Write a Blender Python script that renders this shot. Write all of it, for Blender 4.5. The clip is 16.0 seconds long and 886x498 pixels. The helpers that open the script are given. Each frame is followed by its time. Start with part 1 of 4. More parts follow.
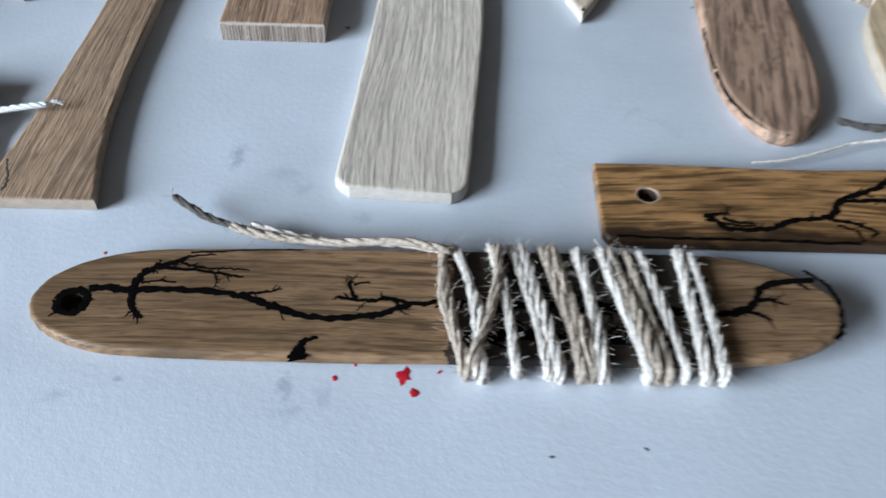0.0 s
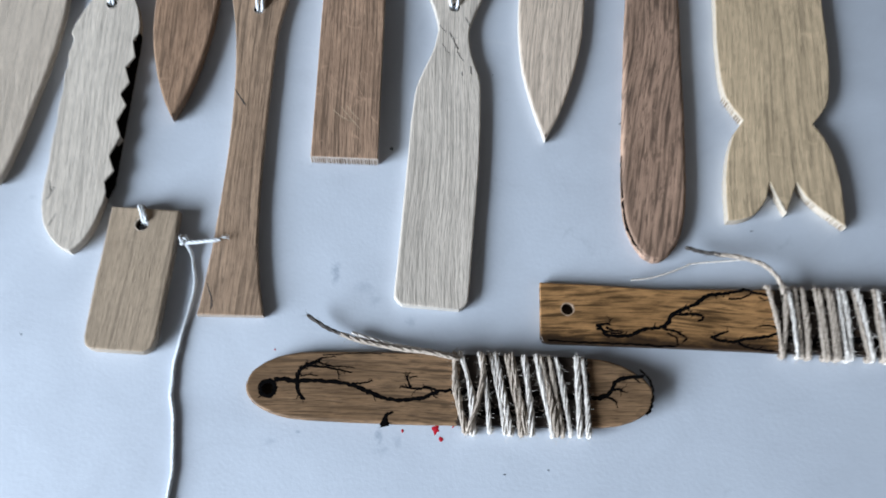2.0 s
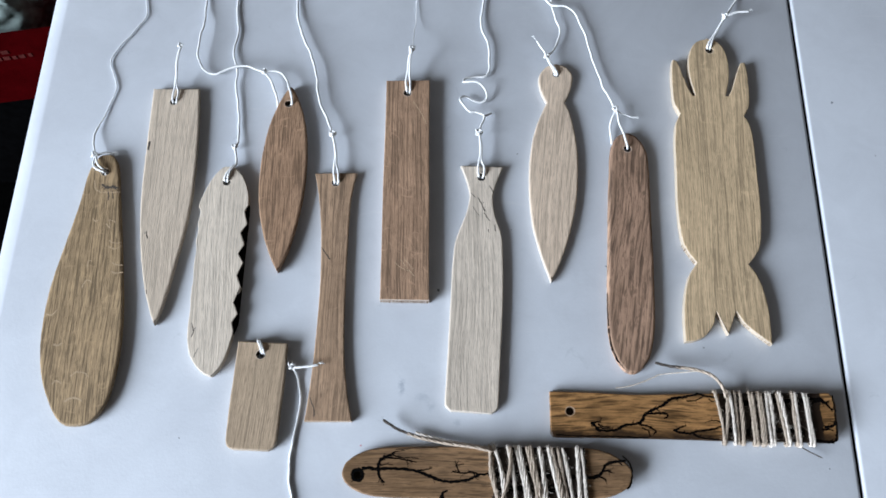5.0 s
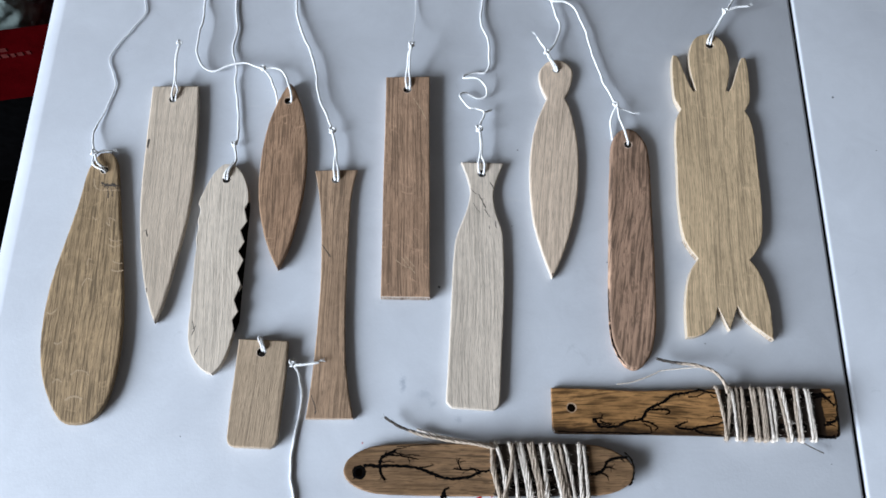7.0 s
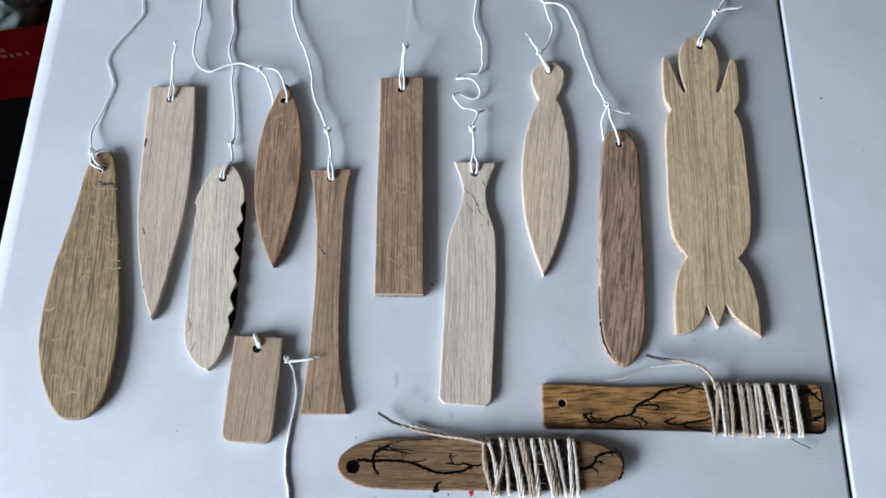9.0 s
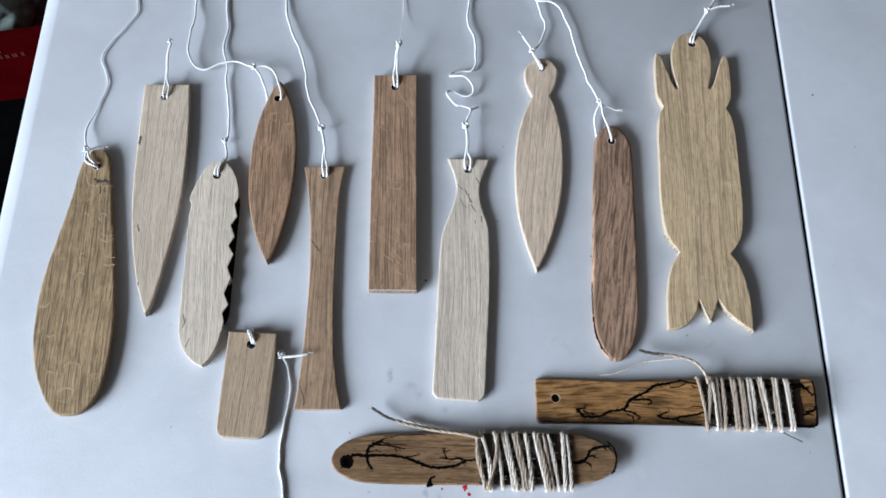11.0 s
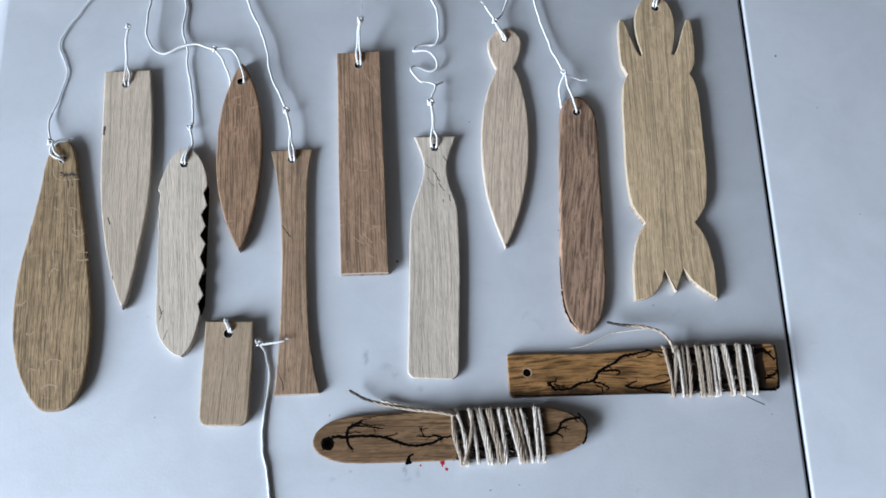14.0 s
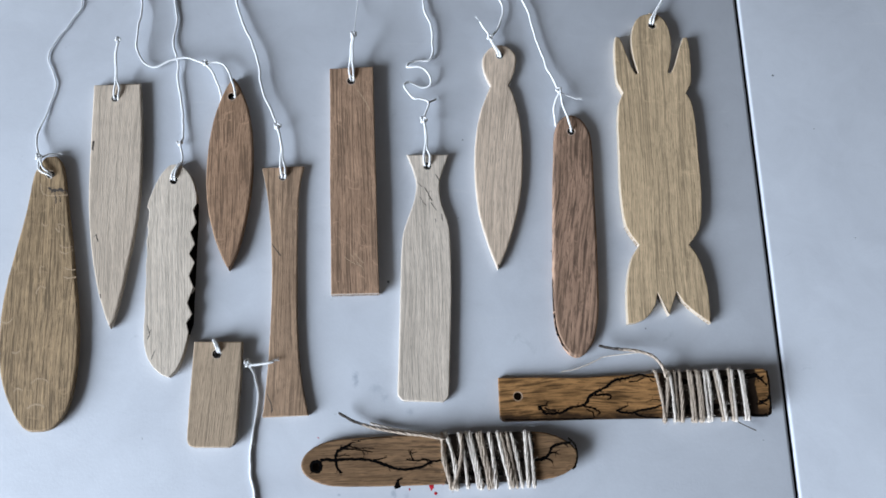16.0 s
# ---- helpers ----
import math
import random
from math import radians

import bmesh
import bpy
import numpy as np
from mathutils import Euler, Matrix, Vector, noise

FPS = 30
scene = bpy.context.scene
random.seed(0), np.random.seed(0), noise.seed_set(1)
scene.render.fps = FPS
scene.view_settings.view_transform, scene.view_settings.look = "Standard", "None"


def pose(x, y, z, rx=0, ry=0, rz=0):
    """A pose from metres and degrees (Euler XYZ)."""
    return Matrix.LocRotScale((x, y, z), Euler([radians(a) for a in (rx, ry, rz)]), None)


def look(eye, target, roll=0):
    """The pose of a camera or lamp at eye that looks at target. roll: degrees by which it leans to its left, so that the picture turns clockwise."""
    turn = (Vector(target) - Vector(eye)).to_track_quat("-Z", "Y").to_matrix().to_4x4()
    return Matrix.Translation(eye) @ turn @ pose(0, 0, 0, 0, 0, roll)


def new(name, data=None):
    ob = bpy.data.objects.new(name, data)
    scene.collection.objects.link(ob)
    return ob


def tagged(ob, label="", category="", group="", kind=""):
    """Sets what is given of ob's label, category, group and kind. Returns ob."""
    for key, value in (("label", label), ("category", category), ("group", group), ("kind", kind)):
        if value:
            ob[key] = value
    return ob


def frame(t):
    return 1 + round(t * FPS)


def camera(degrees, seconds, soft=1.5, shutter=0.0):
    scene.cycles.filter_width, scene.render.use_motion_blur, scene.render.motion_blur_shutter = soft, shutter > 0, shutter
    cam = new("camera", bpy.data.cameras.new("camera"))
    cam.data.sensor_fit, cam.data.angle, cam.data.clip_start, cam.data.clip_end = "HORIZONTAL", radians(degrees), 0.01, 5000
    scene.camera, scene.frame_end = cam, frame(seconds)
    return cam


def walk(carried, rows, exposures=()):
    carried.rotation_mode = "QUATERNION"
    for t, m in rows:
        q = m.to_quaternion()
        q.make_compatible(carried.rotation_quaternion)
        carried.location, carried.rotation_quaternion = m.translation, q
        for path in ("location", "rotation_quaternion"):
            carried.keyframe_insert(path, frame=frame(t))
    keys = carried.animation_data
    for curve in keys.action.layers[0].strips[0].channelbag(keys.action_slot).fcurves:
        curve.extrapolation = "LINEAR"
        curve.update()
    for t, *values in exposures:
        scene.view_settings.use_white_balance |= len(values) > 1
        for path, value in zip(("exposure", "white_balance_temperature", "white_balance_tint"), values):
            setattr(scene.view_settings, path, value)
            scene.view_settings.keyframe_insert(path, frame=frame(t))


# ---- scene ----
cam = camera(53.8, 16.0, soft=1.65, shutter=0.5)
WINDOW_WATTS = 3300.0
PATH = [
    (0, (0.073, 0.034, 0.162), (0.045, 1.44, -1.26), 1.4),
    (0.2, (0.079, 0.027, 0.176), (0.065, 1.435, -1.244), 1.8),
    (0.5, (0.086, 0.03, 0.212), (0.069, 1.37, -1.272), 1.1),
    (1, (0.083, 0.016, 0.26), (0.088, 1.299, -1.274), 1.1),
    (1.2, (0.08, 0.022, 0.273), (0.077, 1.216, -1.331), 0.2),
    (1.5, (0.069, 0.074, 0.302), (0.057, 1.124, -1.4), -0.4),
    (1.7, (0.053, 0.083, 0.343), (0.085, 1.024, -1.422), 3.2),
    (2, (0.057, 0.082, 0.414), (0.081, 0.812, -1.448), 4.4),
    (2.2, (0.055, 0.078, 0.438), (0.113, 0.806, -1.424), 6.7),
    (2.5, (0.058, 0.084, 0.477), (0.143, 0.812, -1.384), 8.4),
    (3, (0.03, 0.074, 0.527), (0.106, 0.799, -1.336), 6.2),
    (3.5, (0.035, 0.099, 0.564), (0.09, 0.84, -1.293), 4.4),
    (4, (0.032, 0.105, 0.585), (0.091, 0.834, -1.277), 5.5),
    (4.5, (0.032, 0.101, 0.6), (0.058, 0.844, -1.257), 3.4),
    (5, (0.031, 0.097, 0.599), (0.045, 0.828, -1.262), 2.5),
    (7.5, (0.03, 0.098, 0.598), (0.046, 0.82, -1.267), 2.4),
    (8, (0.032, 0.098, 0.599), (0.043, 0.816, -1.268), 2.1),
    (8.5, (0.031, 0.096, 0.603), (0.051, 0.805, -1.267), 2.8),
    (9, (0.034, 0.093, 0.606), (0.053, 0.817, -1.258), 2.7),
    (11.5, (0.039, 0.086, 0.606), (0.065, 0.82, -1.254), 2.9),
    (12, (0.048, 0.093, 0.606), (0.072, 0.803, -1.264), 2.1),
    (12.5, (0.051, 0.097, 0.603), (0.086, 0.783, -1.275), 2.5),
    (13, (0.051, 0.101, 0.604), (0.093, 0.777, -1.278), 2.8),
    (13.5, (0.047, 0.106, 0.613), (0.108, 0.739, -1.283), 4.2),
    (14, (0.047, 0.126, 0.63), (0.109, 0.684, -1.289), 4.8),
    (14.5, (0.046, 0.148, 0.632), (0.115, 0.67, -1.297), 5.7),
    (15, (0.049, 0.154, 0.634), (0.111, 0.684, -1.294), 5.0),
    (15.5, (0.05, 0.152, 0.632), (0.116, 0.69, -1.294), 5.7),
    (16, (0.051, 0.151, 0.631), (0.121, 0.682, -1.296), 6.5),
]
EXPOSURES = [(0.0, -0.11, 6070, 9), (0.5, -0.03, 6050, 9), (1.3, 0.08, 6100, 10), (2.2, -0.05, 6100, 11), (3.5, 0.01, 6400, 12), (9.0, -0.05, 6450, 13), (12.0, -0.05, 6400, 12), (14.0, -0.11, 6300, 12), (16.0, -0.1, 6350, 13)]
walk(cam, [(t, look(eye, target, roll)) for t, eye, target, roll in PATH], EXPOSURES)


# ---- world, window light, exposure ----
scene.view_settings.exposure = 0.0
world = bpy.data.worlds.new("sky")
scene.world = world
world.use_nodes = True
sky = world.node_tree.nodes.new("ShaderNodeTexSky")
sky.sky_type, sky.sun_disc = "NISHITA", False
sky.sun_elevation, sky.sun_rotation = radians(35), radians(130)
world.node_tree.links.new(sky.outputs[0], world.node_tree.nodes["Background"].inputs[0])
world.node_tree.nodes["Background"].inputs[1].default_value = 0.06

lamp_data = bpy.data.lights.new("window_daylight", "AREA")
lamp_data.shape, lamp_data.size, lamp_data.size_y = "RECTANGLE", 7.0, 4.0
lamp_data.energy, lamp_data.color = WINDOW_WATTS, (0.80, 0.905, 1.0)
lamp = new("window_daylight", lamp_data)
lamp.matrix_world = look((-7.45, -5.2, 2.9), (0.0, -5.2, 2.9))


# ---- materials ----
class Nodes:
    """A small writer of node materials."""

    def __init__(self, name):
        self.mat = bpy.data.materials.new(name)
        self.mat.use_nodes = True
        self.tree = self.mat.node_tree
        self.bsdf = self.tree.nodes["Principled BSDF"]
        self.coord = self.tree.nodes.new("ShaderNodeTexCoord").outputs["Object"]

    def link(self, a, b):
        self.tree.links.new(a, b)

    def mapped(self, scale, shift=(0, 0, 0), source=None):
        n = self.tree.nodes.new("ShaderNodeMapping")
        n.inputs["Scale"].default_value, n.inputs["Location"].default_value = scale, shift
        self.link(source or self.coord, n.inputs["Vector"])
        return n.outputs[0]

    def noise(self, vector, scale=1.0, detail=3.0, rough=0.55, warp=0.0):
        n = self.tree.nodes.new("ShaderNodeTexNoise")
        n.inputs["Scale"].default_value, n.inputs["Detail"].default_value = scale, detail
        n.inputs["Roughness"].default_value, n.inputs["Distortion"].default_value = rough, warp
        self.link(vector, n.inputs["Vector"])
        return n.outputs["Fac"]

    def ramp(self, value, stops):
        n = self.tree.nodes.new("ShaderNodeValToRGB")
        e = n.color_ramp.elements
        while len(e) < len(stops):
            e.new(0.5)
        for el, (at, c) in zip(e, stops):
            el.position = at
            el.color = (*c, 1) if isinstance(c, tuple) else (c, c, c, 1)
        self.link(value, n.inputs[0])
        return n.outputs[0]

    def mix(self, fac, a, b, blend="MIX"):
        n = self.tree.nodes.new("ShaderNodeMix")
        n.data_type, n.blend_type = "RGBA", blend
        for value, socket in ((fac, n.inputs[0]), (a, n.inputs[6]), (b, n.inputs[7])):
            if isinstance(value, tuple):
                socket.default_value = (*value, 1)
            elif isinstance(value, (int, float)):
                socket.default_value = value
            else:
                self.link(value, socket)
        return n.outputs[2]

    def maths(self, op, a, b=0.0):
        n = self.tree.nodes.new("ShaderNodeMath")
        n.operation = op
        for value, socket in ((a, n.inputs[0]), (b, n.inputs[1])):
            if isinstance(value, (int, float)):
                socket.default_value = value
            else:
                self.link(value, socket)
        return n.outputs[0]

    def axis(self, i):
        n = self.tree.nodes.new("ShaderNodeSeparateXYZ")
        self.link(self.coord, n.inputs[0])
        return n.outputs[i]

    def bump(self, height, strength, distance):
        n = self.tree.nodes.new("ShaderNodeBump")
        n.inputs["Strength"].default_value, n.inputs["Distance"].default_value = strength, distance
        self.link(height, n.inputs["Height"])
        self.link(n.outputs[0], self.bsdf.inputs["Normal"])

    def done(self, colour, roughness=0.6, metal=0.0, gloss=0.5):
        for value, socket in ((colour, "Base Color"), (roughness, "Roughness")):
            s = self.bsdf.inputs[socket]
            if isinstance(value, tuple):
                s.default_value = (*value, 1)
            elif isinstance(value, (int, float)):
                s.default_value = value
            else:
                self.link(value, s)
        self.bsdf.inputs["Metallic"].default_value = metal
        self.bsdf.inputs["Specular IOR Level"].default_value = gloss
        return self.mat


def scaled(c, k):
    return tuple(min(1.0, v * k) for v in c)


WOOD_COLOUR = {}


def wood(name, colour, seed, contrast=1.0, grain=1.0, rays=0.0, stain=0.3, scorch=0.0, rough=0.62, tilt=0.0, wave=4.0, ray_turn=8.0, short=1.0, burn_shade=()):
    """Sanded oak or ash with its grain along local y: wavering growth rings, open pores, ray flecks, faint stains."""
    WOOD_COLOUR[name] = colour
    n = Nodes(name)
    shift = (seed * 3.7, seed * 1.9, seed * 0.6)
    turned = n.mapped((1, 1, 1))
    turned.node.inputs["Rotation"].default_value = (0, 0, radians(tilt))
    drift = n.noise(n.mapped((14, 8, 10), shift, turned), 1, 1, 0.4)
    aside = n.tree.nodes.new("ShaderNodeCombineXYZ")
    n.link(n.maths("MULTIPLY", n.maths("SUBTRACT", drift, 0.5), wave * 0.004), aside.inputs[0])
    bent = n.tree.nodes.new("ShaderNodeVectorMath")
    bent.operation = "ADD"
    n.link(turned, bent.inputs[0])
    n.link(aside.outputs[0], bent.inputs[1])
    flow = bent.outputs["Vector"]
    broad = n.noise(n.mapped((150 * grain, 5 * short, 50), shift, flow), 1, 2, 0.5)
    ring = n.noise(n.mapped((880 * grain, 13 * short, 80), shift, flow), 1, 2, 0.55)
    dash = n.noise(n.mapped((1350 * grain, 120, 400), shift, flow), 1, 2, 0.55)
    fine = n.noise(n.mapped((2300 * grain, 70, 900), shift, flow), 1, 3, 0.65)
    blot = n.noise(n.mapped((38, 22, 30), shift), 1, 4, 0.6)
    mottle = n.noise(n.mapped((95, 60, 60), (shift[2], shift[0], shift[1])), 1, 3, 0.6, 1.2)
    base = n.ramp(broad, [(0.34, scaled(colour, 1 - 0.12 * contrast)), (0.5, colour), (0.64, scaled(colour, 1 + 0.08 * contrast))])
    base = n.mix(1.0, base, n.ramp(ring, [(0.37, max(0.3, 1 - 0.50 * contrast)), (0.47, 1 - 0.04 * contrast), (0.60, 1 + 0.16 * contrast)]), "MULTIPLY")
    base = n.mix(1.0, base, n.ramp(fine, [(0.34, 1 - 0.34 * contrast), (0.50, 1.0), (0.66, 1.07)]), "MULTIPLY")
    base = n.mix(n.ramp(dash, [(0.34, min(0.85, 0.7 * contrast)), (0.45, 0.0)]), base, scaled(colour, 0.42))
    base = n.mix(n.ramp(blot, [(0.45, 0.0), (0.75, stain)]), base, scaled((colour[0], colour[1] * 0.96, colour[2] * 0.9), 0.62))
    base = n.mix(1.0, base, n.ramp(mottle, [(0.3, 1 - 0.16 * contrast), (0.5, 1.0), (0.7, 1 + 0.12 * contrast)]), "MULTIPLY")
    if rays:
        leaning = n.mapped((1, 1, 1))
        leaning.node.inputs["Rotation"].default_value = (0, 0, radians(ray_turn))
        field = n.noise(n.mapped((48, 130, 60), (shift[1], shift[2], shift[0]), leaning), 1, 1, 0.4, 0.5)
        line = n.ramp(n.maths("ABSOLUTE", n.maths("SUBTRACT", field, 0.52)), [(0.006, 1.0), (0.020, 0.0)])
        where = n.noise(n.mapped((85, 85, 40), (shift[0], shift[1], 0)), 1, 1, 0.5)
        base = n.mix(n.maths("MULTIPLY", line, n.ramp(where, [(0.53, 0.0), (0.60, rays)])), base, scaled(colour, 1.4))
    if scorch:
        x = n.axis(0)
        ragged = n.maths("ADD", n.maths("MULTIPLY", x, -62.0), n.maths("MULTIPLY", n.noise(n.mapped((90, 45, 60), shift), 1, 4, 0.65), 1.1))
        base = n.mix(n.ramp(n.maths("MULTIPLY", ragged, 0.6), [(0.62, 0.0), (0.86, scorch)]), base, (0.018, 0.010, 0.006))
    # dark zone under the twine: burnt wood plus painted shade between the turns
    if burn_shade:
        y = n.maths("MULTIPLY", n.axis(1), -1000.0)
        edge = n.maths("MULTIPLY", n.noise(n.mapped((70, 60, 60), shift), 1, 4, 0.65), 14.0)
        inside = n.maths("MULTIPLY", n.maths("GREATER_THAN", n.maths("ADD", y, edge), burn_shade[0] + 7.0), n.maths("LESS_THAN", n.maths("ADD", y, edge), burn_shade[1] + 7.0))
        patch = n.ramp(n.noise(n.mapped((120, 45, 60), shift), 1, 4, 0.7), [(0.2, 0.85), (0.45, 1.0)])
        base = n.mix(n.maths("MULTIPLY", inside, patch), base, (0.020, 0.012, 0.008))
    relief = n.maths("ADD", n.maths("MULTIPLY", ring, 0.5), n.maths("ADD", n.maths("MULTIPLY", dash, 0.8), n.maths("MULTIPLY", fine, 0.5)))
    n.bump(relief, 0.5, 0.0005)
    return n.done(base, n.ramp(fine, [(0.3, rough + 0.12), (0.7, rough - 0.06)]), gloss=0.35)


def table_plastic():
    """Blow-moulded grey-white plastic with an orange-peel skin, grey smudges and light scuffs."""
    n = Nodes("table_plastic")
    peel = n.noise(n.coord, 520, 3, 0.55)
    pits = n.noise(n.coord, 1500, 2, 0.5)
    smudge = n.noise(n.coord, 9, 5, 0.62, 0.6)
    dirt = n.noise(n.coord, 55, 4, 0.7, 0.8)
    colour = n.ramp(smudge, [(0.3, (0.560, 0.590, 0.645)), (0.6, (0.615, 0.648, 0.705))])
    colour = n.mix(n.ramp(dirt, [(0.66, 0.0), (0.80, 0.4)]), colour, (0.36, 0.40, 0.44))
    scuff = n.noise(n.coord, 26, 5, 0.7, 1.5)
    colour = n.mix(1.0, colour, n.ramp(scuff, [(0.30, 0.965), (0.5, 1.0), (0.68, 1.03)]), "MULTIPLY")
    for sx, sy, w, l, tilt in ((9, 229, 2.9, 8.5, -12), (30, 215, 4.0, 4.5, 20), (48, 205, 4.5, 3.5, 0), (36, 149, 2.5, 5.0, 30), (24, 222, 7.0, 5.0, 30), (38, 142, 6.0, 3.5, 10), (45, 147, 3.0, 4.0, 40), (-15, 144, 4.0, 2.5, 0), (-2, 149, 1.6, 1.2, 0)):
        place = n.mapped((1, 1, 0), (-(sx * 0.001 - 0.32), -(sy * 0.001 - 0.33), 0))
        turned = n.mapped((1000 / w, 1000 / l, 0), (0, 0, 0), place)
        turned.node.inputs["Rotation"].default_value = (0, 0, radians(tilt))
        far = n.tree.nodes.new("ShaderNodeVectorMath")
        far.operation = "LENGTH"
        n.link(turned, far.inputs[0])
        ragged = n.maths("ADD", far.outputs["Value"], n.maths("MULTIPLY", n.noise(n.coord, 380, 4, 0.65), 2.2))
        colour = n.mix(n.ramp(n.maths("MULTIPLY", ragged, 0.5), [(0.62, 0.6 if w < 3 else 0.3), (0.98, 0.0)]), colour, (0.30, 0.35, 0.42))
    streak = n.noise(n.mapped((14, 160, 10), (2, 1, 0)), 1, 3, 0.6, 0.5)
    colour = n.mix(n.ramp(streak, [(0.66, 0.0), (0.8, 0.22)]), colour, (0.80, 0.80, 0.80))
    n.bump(n.maths("ADD", n.maths("MULTIPLY", peel, 1.0), n.maths("MULTIPLY", pits, 0.4)), 0.12, 0.0006)
    return n.done(colour, n.ramp(smudge, [(0.3, 0.42), (0.7, 0.52)]), gloss=0.45)


def fibre(name, colour, seed, stripe=0.35, rough=0.8):
    n = Nodes(name)
    a = n.noise(n.mapped((900, 900, 900), (seed, 0, 0)), 1, 3, 0.65)
    b = n.noise(n.mapped((90, 90, 90), (seed, 3, 0)), 1, 3, 0.6)
    c = n.ramp(a, [(0.3, scaled(colour, 1 - stripe)), (0.7, scaled(colour, 1.12))])
    c = n.mix(n.ramp(b, [(0.45, 0.0), (0.75, stripe)]), c, scaled(colour, 0.7))
    n.bump(a, 0.6, 0.0004)
    return n.done(c, rough, gloss=0.25)


def plain(name, colour, rough=0.7, scale=60, vary=0.2, bump=0.2, gloss=0.4):
    n = Nodes(name)
    a = n.noise(n.coord, scale, 4, 0.6)
    b = n.noise(n.coord, scale * 9, 3, 0.6)
    c = n.ramp(a, [(0.3, scaled(colour, 1 - vary)), (0.7, scaled(colour, 1 + vary))])
    c = n.mix(n.ramp(b, [(0.4, 0.0), (0.8, vary)]), c, scaled(colour, 0.6))
    n.bump(b, bump, 0.4 / scale / 9)
    return n.done(c, rough, gloss=gloss)


M_TABLE = table_plastic()
M_STRING = fibre("white_cord", (0.80, 0.81, 0.82), 1.0, 0.08, 0.55)
M_JUTE = fibre("jute", (0.53, 0.435, 0.35), 2.0, 0.55)
M_JUTE_PALE = fibre("jute_bleached", (0.75, 0.68, 0.61), 5.0, 0.4)
M_CHAR = plain("charred_wood", (0.0035, 0.003, 0.003), 0.9, 400, 0.4, 0.5, 0.03)
# dark tone painted into the drilled holes for the shade inside them
M_HOLE_SHADE = plain("shaded_drill_hole", (0.05, 0.032, 0.02), 0.8, 300, 0.3)
M_JUTE_DARK = fibre("jute_dirty_tip", (0.10, 0.085, 0.075), 7.0, 0.5)
M_RED_PAINT = plain("red_paint", (0.55, 0.012, 0.03), 0.5, 300, 0.3)
M_SPECK = plain("grey_speck", (0.16, 0.18, 0.21), 0.7, 300, 0.3)
# near-black without gloss, for the table seam and below the carton
M_BLACK = plain("near_black", (0.0018, 0.0018, 0.002), 0.9, 90, 0.3, 0.2, 0.0)
M_LEG = plain("grey_steel", (0.25, 0.25, 0.26), 0.4, 90, 0.1)
# unseen walls and ceiling: dark and warm to steer the fill in shadows
M_WALL = plain("unseen_wall_tone", (0.026, 0.019, 0.013), 0.85, 12, 0.05, 0.1)
M_WALL_FILL = plain("fill_wall_tone", (0.075, 0.06, 0.046), 0.85, 12, 0.05, 0.1)
M_CEIL = plain("unseen_ceiling_tone", (0.026, 0.020, 0.015), 0.9, 12, 0.04, 0.1)
# floor held at near-black with no gloss
M_FLOOR = plain("near_black_floor", (0.0016, 0.0016, 0.0016), 1.0, 120, 0.4, 0.6, 0.0)
M_FRAME = plain("window_frame_paint", (0.78, 0.78, 0.77), 0.4, 40, 0.04, 0.05)
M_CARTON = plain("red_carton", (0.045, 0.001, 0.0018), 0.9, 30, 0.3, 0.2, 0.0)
M_PRINT = plain("pale_print", (0.09, 0.022, 0.02), 0.9, 90, 0.3, 0.2, 0.0)
M_BAG = plain("pale_green_film", (0.24, 0.30, 0.285), 0.5, 40, 0.35, 0.3, 0.25)


# ---- helpers for shapes ----
MM = 0.001
CORD_SHIFT = (0.6, -0.9, 0.0)


def part(name, bm, material, parent, label="", smooth=50):
    """Links a bmesh as one mesh object under a thing or part."""
    me = bpy.data.meshes.new(name)
    bm.normal_update()
    bm.to_mesh(me)
    bm.free()
    return part_mesh(name, me, material, parent, label, smooth)


def part_mesh(name, me, material, parent, label="", smooth=50):
    me.materials.append(material)
    if smooth:
        me.shade_smooth()
        me.set_sharp_from_angle(angle=radians(smooth))
    ob = new(name, me)
    if parent:
        ob.parent = parent
    return tagged(ob, label)


def thing(name, x, y, z, turn, label, category, group="", kind=""):
    ob = new(name)
    ob.empty_display_size = 0.01
    ob.matrix_world = pose(x, y, z, 0, 0, turn)
    return tagged(ob, label, category, group, kind)


def curve_through(points, steps, closed=False):
    """Catmull-Rom through points of any dimension."""
    p = np.array(points, float)
    n = len(p)
    out = []
    for i in range(n if closed else n - 1):
        if closed:
            a, b, c, d = p[i - 1], p[i], p[(i + 1) % n], p[(i + 2) % n]
        else:
            a, b, c, d = p[max(i - 1, 0)], p[i], p[i + 1], p[min(i + 2, n - 1)]
        for k in range(steps):
            t = k / steps
            out.append(0.5 * (2 * b + (c - a) * t + (2 * a - 5 * b + 4 * c - d) * t * t + (3 * b - a - 3 * c + d) * t ** 3))
    if not closed:
        out.append(p[-1])
    return np.array(out)


def side(runs, steps=5):
    """One side of a blade: runs of (distance from the top, half width) in mm, smooth within a run, a corner between runs."""
    out = []
    for run in runs:
        c = curve_through(run, steps) if len(run) > 2 else np.array(run, float)
        out.extend(c if not out else (c[1:] if np.allclose(c[0], out[-1]) else c))
    return np.array(out)


def closed_outline(right, left):
    """Local plan in metres from two sides; x across, y along (top at 0)."""
    pts = [(w, -s) for s, w in right] + [(w, -s) for s, w in left[::-1]]
    clean = []
    for q in pts:
        if not clean or math.dist(q, clean[-1]) > 0.15:
            clean.append(q)
    if math.dist(clean[0], clean[-1]) < 0.15:
        clean.pop()
    return np.array(clean) * MM


